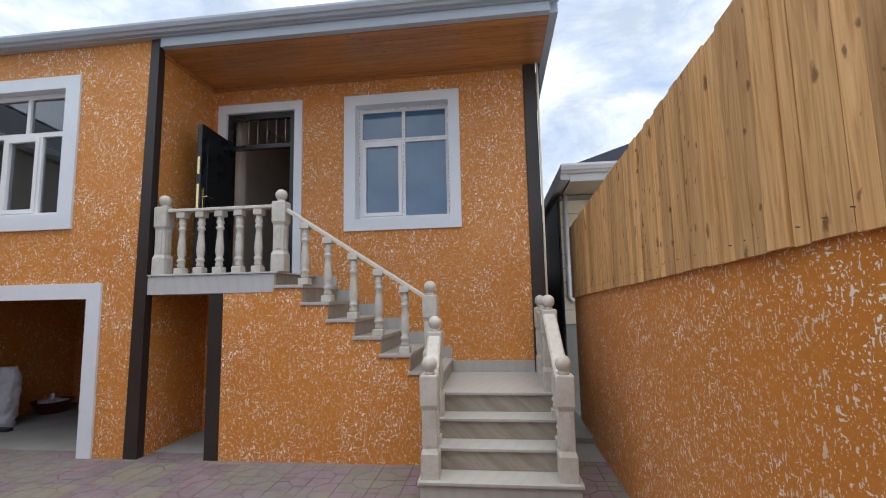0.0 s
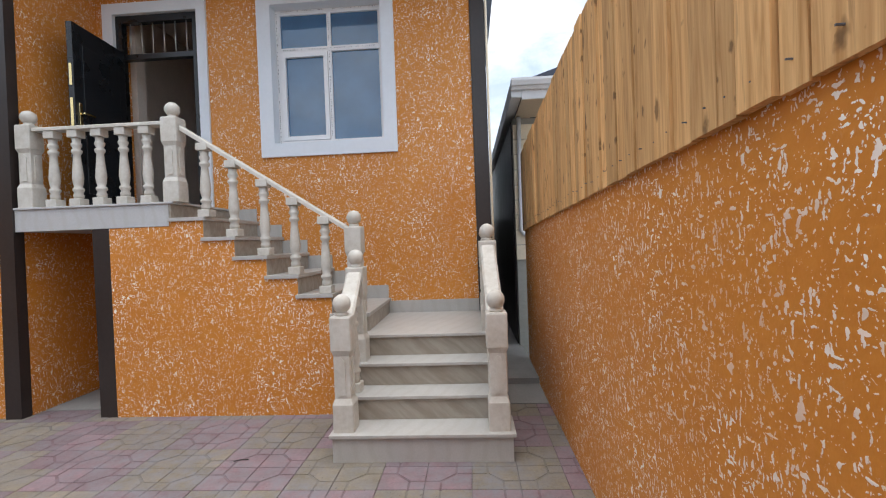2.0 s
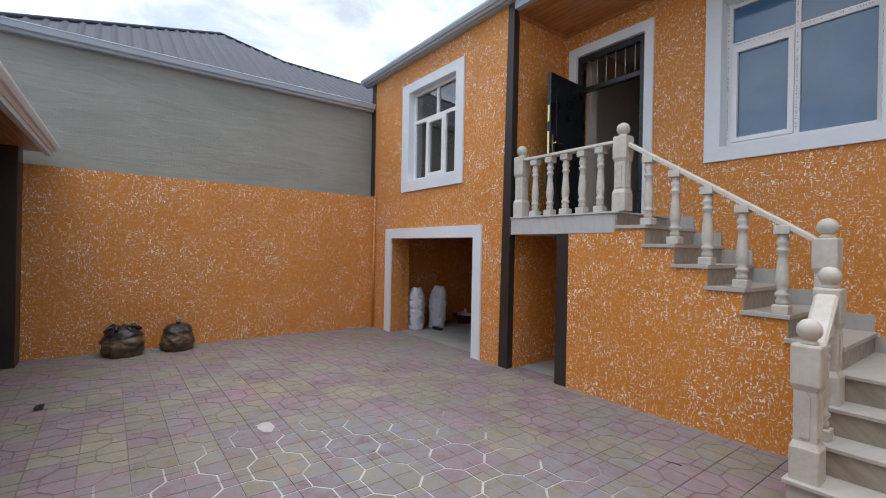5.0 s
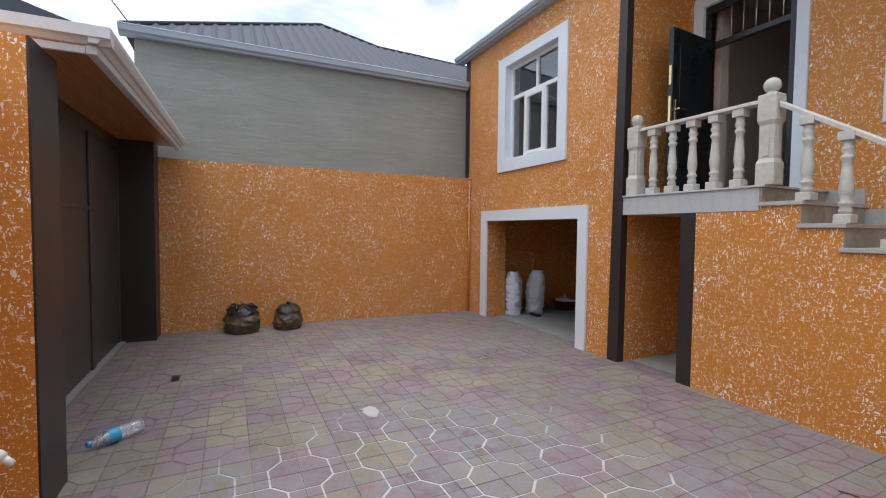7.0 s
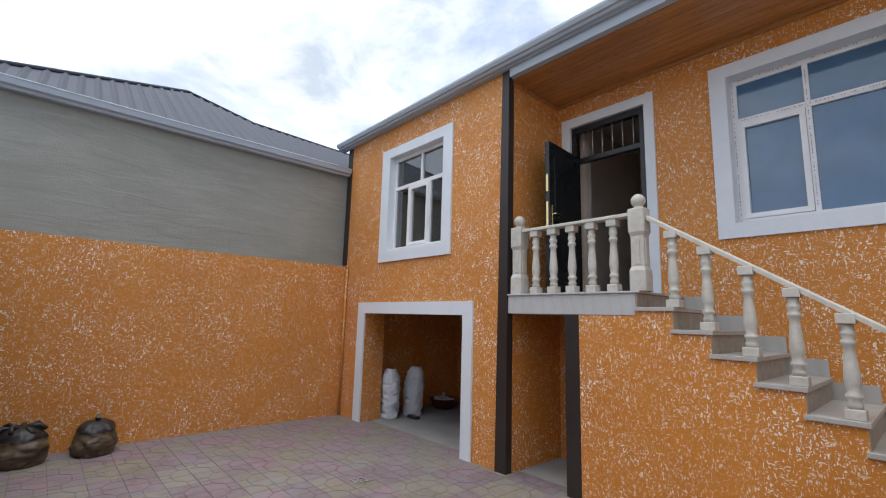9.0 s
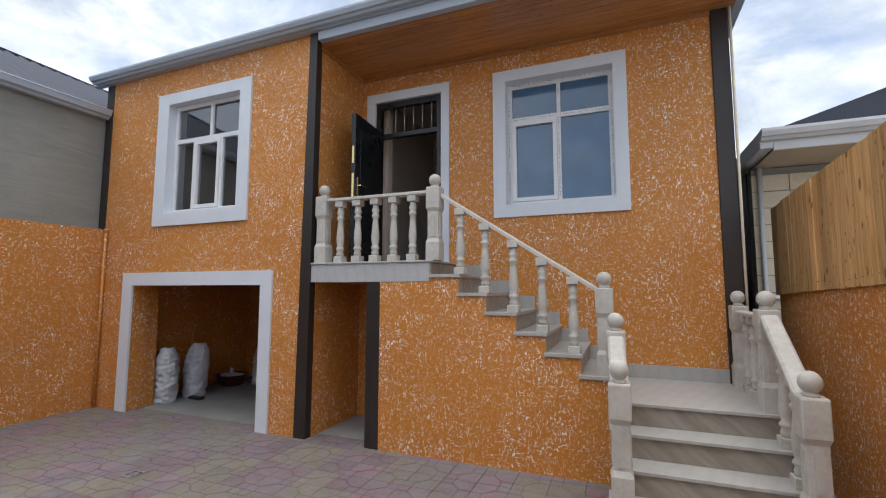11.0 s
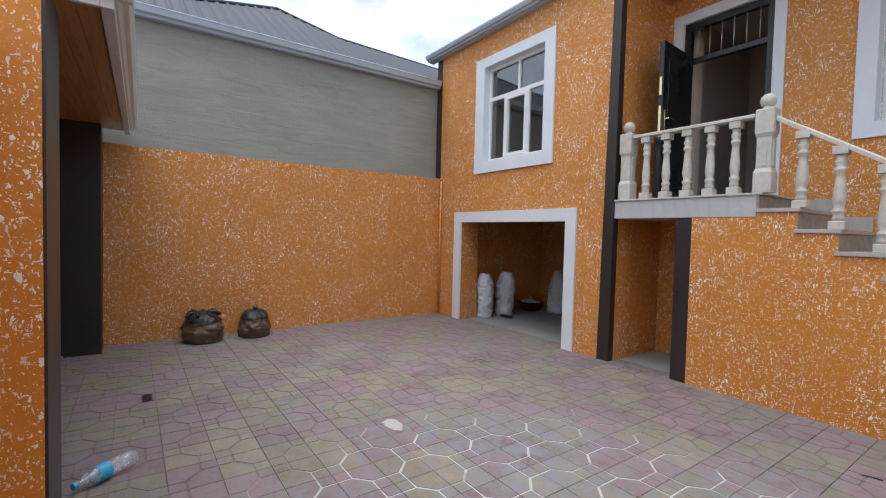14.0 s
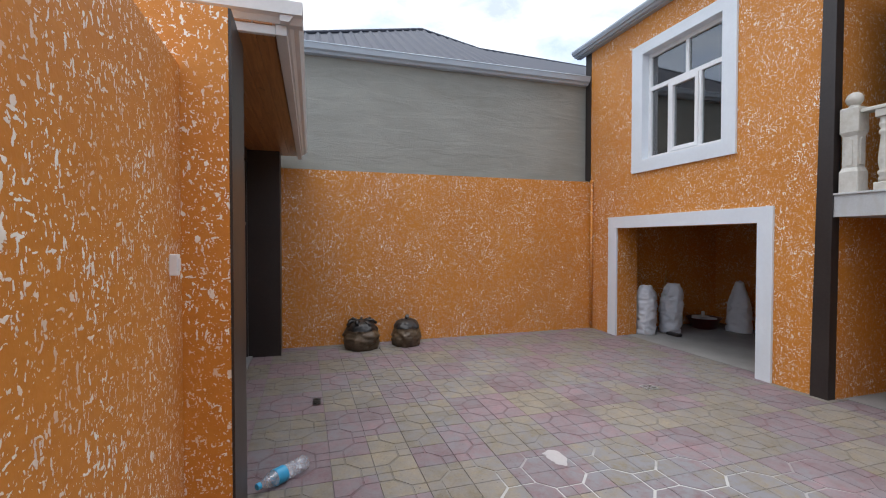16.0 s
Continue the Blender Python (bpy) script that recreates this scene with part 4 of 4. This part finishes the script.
skewed(part("end_board", boxes((CX - 0.09, CX - 0.06, -2.5, -0.29, 2.645, 2.699), bevel=0.004), GUTTER, cg))
skewed(structure("roof_gate", prism([(-0.22, 2.795), (-2.5, 3.5), (-2.5, 2.75), (-0.22, 2.775)], 0, -7.83, CX - 0.11), ROOF, "dark blue metal canopy roof over the gate", "roof"))

# ---- ground ----
ground = structure("ground", boxes((-60, 60, -60, 80, -0.30, -0.052)), CONCRETE, "bare grey ground round the houses", "ground")
structure("floor_yard", boxes((-7.84, EX, -1.0, 4.972, -0.051, -0.0075)), JOINT, "cement bed and joints under the pavers", "floor")
structure("floor_garage", boxes((-7.6, -4.2, 4.974, 7.4, -0.051, -0.004)), CONCRETE, "dusty concrete floor of the garage", "floor")
structure("floor_alcove", boxes((-4.0, -3.05, 4.974, BY, -0.051, 0.0)), CONCRETE, "dusty concrete floor under the porch", "floor")
structure("floor_passage", boxes((0.63, EX, 4.974, 14.0, -0.051, -0.002), (0.63, EX, 5.55, 14, -0.002, 0.06)), CONCRETE, "dusty concrete passage beside the house", "floor")
structure("wall_passage", boxes((0.42, 3.0, 14.2, 14.4, -0.05, 2.2)), PLASTER, "grey wall at the end of the passage")


# ---- loose things ----
def sack(name, h, rx, ry, material, seed, label, category, group, at, turn=0, tie=None, lean=0.0):
    """A filled bag: a bulging body with folds, slumped by noise."""
    t = thing(name, label, category, group)
    bm = bmesh.new()
    n, m = 44, 36
    rings = []
    for j in range(m + 1):
        v = j / m
        prof = 0.93 + 0.10 * math.sin(math.pi * v) + 0.05 * noise.noise(Vector((v * 6, seed, 0)))
        if v > 0.78:
            prof *= 1 - 0.42 * ((v - 0.78) / 0.22) ** 1.4
        if tie == "point":
            prof = (1.0 - 0.25 * v) * (1 if v < 0.55 else 1 - 0.62 * ((v - 0.55) / 0.45) ** 1.2)
        elif tie:
            prof = math.sqrt(max(0.02, 1 - max(0, (v - 0.55) / 0.48) ** 2.6)) * (0.88 + 0.14 * math.sin(math.pi * min(1, v * 1.6)))
        ring = []
        for i in range(n):
            a = 2 * math.pi * i / n
            d = Vector((math.cos(a) * 2.2, math.sin(a) * 2.2, v * h * 7 + seed))
            crease = 0.13 * noise.noise(d) + 0.10 * noise.noise(d * 2.3) + 0.05 * noise.noise(d * 5.1) + 0.03 * math.sin(a * 7 + 8 * noise.noise(d))
            if tie != "flap" and tie != "ears":  # woven cloth folds across and sags in rolls
                w = Vector((math.cos(a) * 1.3, math.sin(a) * 1.3, v * h * 15 + seed))
                crease = 0.5 * crease - 0.26 * abs(noise.noise(w)) - 0.17 * abs(noise.noise(w * 2.3)) - 0.08 * abs(noise.noise(w * 4.7)) + 0.13
            r = prof * (1 + crease * (1.0 if tie else 1.4))
            ring.append(bm.verts.new((rx * r * math.cos(a) + lean * v * v, ry * r * math.sin(a), h * v * (1 + (0.05 * noise.noise(Vector((math.cos(a), math.sin(a), seed))) if v > 0.8 else 0)))))
        rings.append(ring)
    for a, b in zip(rings, rings[1:]):
        for i in range(n):
            bm.faces.new((a[i], a[(i + 1) % n], b[(i + 1) % n], b[i])).smooth = True
    bm.faces.new(list(reversed(rings[0]))), bm.faces.new(rings[-1])
    if tie in ("flap", "ears"):  # the black plastic liner folded down over the rim
        liner = bmesh.new()
        rows = []
        for j in range(25, m + 1):
            rows.append([liner.verts.new((p.co.x * 1.03, p.co.y * 1.03, p.co.z * 1.012 + (0.03 * noise.noise(Vector((i * 0.45, seed, 3))) if j == 25 else 0))) for i, p in enumerate(rings[j])])
        for a, b in zip(rows, rows[1:]):
            for i in range(n):
                liner.faces.new((a[i], a[(i + 1) % n], b[(i + 1) % n], b[i])).smooth = True
        liner.faces.new(rows[-1])
        part("liner", liner, BLACKBAG, t, "black plastic liner folded over the rim")
    part("body", bm, material, t)
    if tie == "flap":
        bm = bmesh.new()
        for k in range(7):
            a = k * 0.9 + seed
            p0 = Vector((rx * 0.2 * math.cos(a), ry * 0.2 * math.sin(a), h * 0.97))
            p1 = p0 + Vector((rx * 0.32 * math.cos(a), ry * 0.45 * math.sin(a), 0.02 + 0.02 * math.sin(3 * k)))
            p2 = p1 + Vector((rx * 0.25 * math.cos(a + 0.5), ry * 0.25 * math.sin(a + 0.5), -0.05))
            tube([p0, p1, p2], 0.024, 7, bm)
        part("knotted_top", bm, BLACKBAG, t, "black plastic knot")
    elif tie == "ears":
        bm = tube([(0, 0, h * 0.95), (0.01, 0, h * 1.04), (0.05, 0.02, h * 1.16)], 0.03, 8)
        tube([(0, 0, h * 0.95), (-0.02, 0, h * 1.04), (-0.07, -0.01, h * 1.07)], 0.026, 8, bm)
        part("knotted_top", bm, BLACKBAG, t, "black plastic knot")
    t.matrix_basis = pose(*at, 0, 0, turn)
    return t


sack("bag", 0.40, 0.275, 0.25, DARKSACK, 1.0, "squat brown-black sack with knotted plastic on the pavers", "bag", "sacks by the yard wall", (-7.56, 0.61, 0.0), 15, "flap")
sack("bag", 0.38, 0.245, 0.22, DARKSACK, 7.0, "squat brown-black sack tied with two ears", "bag", "sacks by the yard wall", (-7.57, 1.29, 0.0), -20, "ears")
sack("sack", 0.82, 0.16, 0.15, SACK, 3.0, "white woven sack standing full against the garage jamb", "sack", "sacks in the garage", (-7.16, 5.36, -0.004), 0)
sack("sack", 0.84, 0.165, 0.15, SACK, 12.0, "white woven sack standing full with slumped top", "sack", "sacks in the garage", (-7.12, 5.84, -0.004), 40, None, 0.05)
sack("sack", 0.86, 0.21, 0.17, SACK, 21.0, "grey-white sack with a drawn pointed top", "sack", "sacks in the garage", (-6.80, 7.02, -0.004), 0, "point")
one("shoe", boxes((-0.13, 0.13, -0.05, 0.05, 0, 0.05), bevel=0.022), BLACKBAG, "dark cloth bundle on the garage floor", "bundle", at=(-6.85, 5.66, -0.004))
stick = thing("stick", "thin wooden stick leaning in the garage corner", "stick")
part("shaft", tube([(-7.28, 5.75, 0.0), (-7.36, 5.98, 1.05)], 0.012, 8), FENCE_WOOD, stick)
basin = thing("basin", "dark red plastic basin with rubble in it", "basin", at=(-7.22, 6.70, -0.004))
part("bowl", lathe([(0.17, 0), (0.20, 0.02), (0.26, 0.17), (0.285, 0.18), (0.285, 0.195), (0.25, 0.19), (0.2, 0.13)], 28), BASIN, basin)
part("rubble", boxes((-0.16, 0.02, -0.12, 0.10, 0.13, 0.215), (0.0, 0.17, -0.1, 0.12, 0.13, 0.20), (-0.05, 0.0, -0.02, 0.03, 0.2, 0.30), bevel=0.012), SACK, basin, "pale rubble")

bottle = thing("bottle", "clear plastic water bottle with blue label lying on pavers", "bottle")
part("body", lathe([(0.012, 0.0), (0.030, 0.004), (0.041, 0.02), (0.042, 0.09), (0.038, 0.11), (0.042, 0.13), (0.042, 0.20), (0.043, 0.31), (0.040, 0.34), (0.026, 0.385), (0.014, 0.41), (0.014, 0.425)], 20), CLEAR, bottle)
part("label", lathe([(0.0435, 0.215), (0.0437, 0.22), (0.0437, 0.30), (0.0435, 0.305)], 20), BLUE, bottle, "blue wrap label")
part("cap", lathe([(0.017, 0.425), (0.0175, 0.43), (0.0175, 0.45), (0.016, 0.455)], 16), BLUE, bottle, "blue screw cap")
bottle.matrix_basis = pose(-4.17, -0.18, 0.052, 0, 90, -50) @ Matrix.Diagonal((1.2, 1.2, 0.86, 1))

bm = bmesh.new()
scrap = [[bm.verts.new((0.085 * (i / 6 - 0.5) * 2, 0.035 * (j / 4 - 0.5) * 2, 0.010 + 0.012 * abs(noise.noise(Vector((i * 0.9, j * 0.8, 2.0)))) + 0.004 * (i % 2))) for j in range(5)] for i in range(7)]
for i in range(6):
    for j in range(4):
        bm.faces.new((scrap[i][j], scrap[i + 1][j], scrap[i + 1][j + 1], scrap[i][j + 1]))
bmesh.ops.solidify(bm, geom=bm.faces[:], thickness=0.006)
one("plastic_scrap", bm, GATE, "crumpled dark plastic scrap lying on pavers", "scrap", at=(-5.45, -0.08, 0.002))
one("twig", tube([(-0.05, -0.012, 0.005), (-0.01, 0.004, 0.007), (0.05, 0.015, 0.005)], 0.004, 7), UMBER, "short dark twig lying on pavers before the stairs", "twig", at=(-1.37, 3.88, 0.0))
one("floor_drain", boxes((-0.10, 0.10, -0.10, -0.08, 0, 0.008), (-0.10, 0.10, 0.08, 0.10, 0, 0.008), (-0.10, -0.08, -0.08, 0.08, 0, 0.008), (0.08, 0.10, -0.08, 0.08, 0, 0.008), (-0.01, 0.01, -0.08, 0.08, 0, 0.007), (-0.08, -0.01, -0.01, 0.01, 0, 0.007), (0.01, 0.08, -0.01, 0.01, 0, 0.007)), STEEL, "pale square drain grate in front of the garage", "drain grate", at=(-4.84, 3.34, 0.001))
bpy.data.objects["floor_drain"].scale = (0.7, 0.7, 1)
rnd = random.Random(5)
bm = bmesh.new()
rim = [(0.115 * (1 + 0.35 * noise.noise(Vector((math.cos(a) * 1.6, math.sin(a) * 1.6, 4.0)))) * math.cos(a), 0.07 * (1 + 0.6 * noise.noise(Vector((math.cos(a) * 2.2, math.sin(a) * 2.2, 9.0)))) * math.sin(a)) for a in [k * math.pi / 16 for k in range(32)]]
low, mid = [bm.verts.new((x, y, 0.0)) for x, y in rim], [bm.verts.new((x * 0.85, y * 0.85, 0.004 + 0.002 * rnd.random())) for x, y in rim]
hub = bm.verts.new((0.01, 0, 0.005))
for i in range(32):
    j = (i + 1) % 32
    bm.faces.new((low[i], low[j], mid[j], mid[i])).smooth = True
    bm.faces.new((mid[i], mid[j], hub)).smooth = True
spill = one("plaster_spill", bm, PAPER, "dried splash of white plaster on the pavers", "plaster spill", at=(-3.80, 1.56, 0.001))
spill["kind"] = "stuff"

sw = thing("bell_button", "white plastic switch on the orange stucco wall", "switch", at=(-2.95, -0.69, 1.49))
part("plate", boxes((-0.022, 0.022, 0.0, 0.03, -0.042, 0.042), bevel=0.004), PVC, sw)
part("button", boxes((-0.018, 0.018, 0.0301, 0.034, -0.025, 0.025), bevel=0.003), PVC, sw)
tap = thing("water_pipe", "white plastic wall tap with red handle and bent spout", "tap")
TX, TZ = -2.61, 0.60
part("pipe", tube([(TX, -0.692, TZ), (TX, -0.50, TZ + 0.004)], 0.0165, 14), PVC, tap)
part("wall_flange", tube([(TX, -0.692, TZ), (TX, -0.665, TZ)], 0.026, 14), PVC, tap)
bm = tube([(TX, -0.625, TZ), (TX, -0.62, TZ), (TX, -0.56, TZ), (TX, -0.555, TZ)], 0.027, 14)
lathe([(0.026, 0.0), (0.026, 0.022), (0.015, 0.026), (0.013, 0.034)], 14, (TX, -0.59, TZ + 0.014), bm)
part("valve", bm, PVC, tap)
part("elbow", tube([(TX, -0.515, TZ + 0.004), (TX, -0.495, TZ + 0.005), (TX, -0.475, TZ - 0.004), (TX, -0.462, TZ - 0.020)], 0.024, 14), PVC, tap)
part("spout", tube([(TX, -0.468, TZ - 0.010), (TX, -0.430, TZ - 0.055)], 0.0165, 14), PVC, tap)
part("handle", boxes((TX - 0.012, TX + 0.012, -0.617, -0.563, TZ + 0.046, TZ + 0.058), (TX - 0.016, TX + 0.016, -0.606, -0.574, TZ + 0.042, TZ + 0.064), bevel=0.006), RED, tap, "red tap handle")

wire = thing("overhead_cable", "thin dark cable across the sky", "cable")
part("cable", tube([(-8.2, -0.85, 4.6), (-12.0, -4.0, 9.5)], 0.008, 6), BLACKBAG, wire)

# ---- pavers ----
T, STRETCH = 0.2925, 0.306 / 0.2925  # laid a little wider than deep; four pavers of one colour make a block with an octagon in its middle
G = 0.002


def paver_mesh(name, material, groove):
    """A cast paver, its face grooved into a quarter octagon, two strips and a corner; the block's middle is towards -x, -y."""
    bm = bmesh.new()
    a, g = T - G, 0.006
    r, c = T * 0.66, T * 0.34
    polys = [[(G, G), (r - g, G), (r - g, c - g), (c - g, r - g), (G, r - g)], [(r + g, G), (a, G), (a, c - g), (r + g, c - g)], [(G, r + g), (c - g, r + g), (c - g, a), (G, a)], [(r + g, c + g), (a, c + g), (a, a), (c + g, a), (c + g, r + g)]]
    for p in polys:
        mx, my = sum(q[0] for q in p) / len(p), sum(q[1] for q in p) / len(p)
        top = [bm.verts.new((x + (mx - x) * 0.02 - T / 2, y + (my - y) * 0.02 - T / 2, 0.0)) for x, y in p]
        low = [bm.verts.new((x - T / 2, y - T / 2, -0.005)) for x, y in p]
        bm.faces.new(top)
        for i in range(len(p)):
            j = (i + 1) % len(p)
            bm.faces.new((top[i], low[i], low[j], top[j]))
    h = T / 2 - G
    bed, foot = [[bm.verts.new((x, y, z)) for x, y in ((-h, -h), (h, -h), (h, h), (-h, h))] for z in (-0.0035, -0.014)]
    bm.faces.new(bed).material_index = 1
    for i in range(4):
        bm.faces.new((bed[i], foot[i], foot[(i + 1) % 4], bed[(i + 1) % 4]))
    me = mesh_of(name, bm, material)
    me.materials.append(groove)
    return me


meshes = [paver_mesh("paver", TILE_PINK, GROOVE_PINK), paver_mesh("paver", TILE_SAND, GROOVE_SAND)]
floor_yard = bpy.data.objects["floor_yard"]
rnd = random.Random(23)
rest = [bmesh.new(), bmesh.new()]
spots = []
PHASE = 1
X0, Y0 = -8.232, -1.19
for ix in range(32):
    for iy in range(22):
        x, y = X0 + T * STRETCH * (ix + 0.5), Y0 + T * (iy + 0.5)
        if x < -7.90 or x > EX + 0.1 or y > FY + 0.2 or y < -0.88 or (y < -0.60 and x > PX - 0.3) or (-0.62 < x < 0.6 and y > 3.95):
            continue
        colour = (ix // 2 + iy // 2 + PHASE) % 2 if rnd.random() < 0.97 else rnd.randrange(2)
        turn = {(1, 1): 0, (0, 1): 90, (0, 0): 180, (1, 0): 270}[ix % 2, iy % 2]
        spots.append((abs(x + 3.2) + abs(y - 1.7), x, y, colour, turn))
spots.sort()
for i, (d, x, y, c, turn) in enumerate(spots):
    m = pose(x, y, rnd.uniform(-0.0007, 0.0007), rnd.uniform(-0.15, 0.15), rnd.uniform(-0.15, 0.15)) @ Matrix.Diagonal((STRETCH, 1, 1, 1)) @ pose(0, 0, 0, 0, 0, turn)
    if i < 300:
        ob = new("paver", meshes[c])
        ob.parent, ob.matrix_basis = floor_yard, m
    else:
        start = len(rest[c].verts)
        rest[c].from_mesh(meshes[c])
        rest[c].verts.ensure_lookup_table()
        for v in rest[c].verts[start:]:
            v.co = m @ v.co
for c in (0, 1):
    ob = part("pavers", rest[c], (TILE_PINK, TILE_SAND)[c], floor_yard)
    ob.data.materials.append((GROOVE_PINK, GROOVE_SAND)[c])
    tagged(ob, kind="stuff")
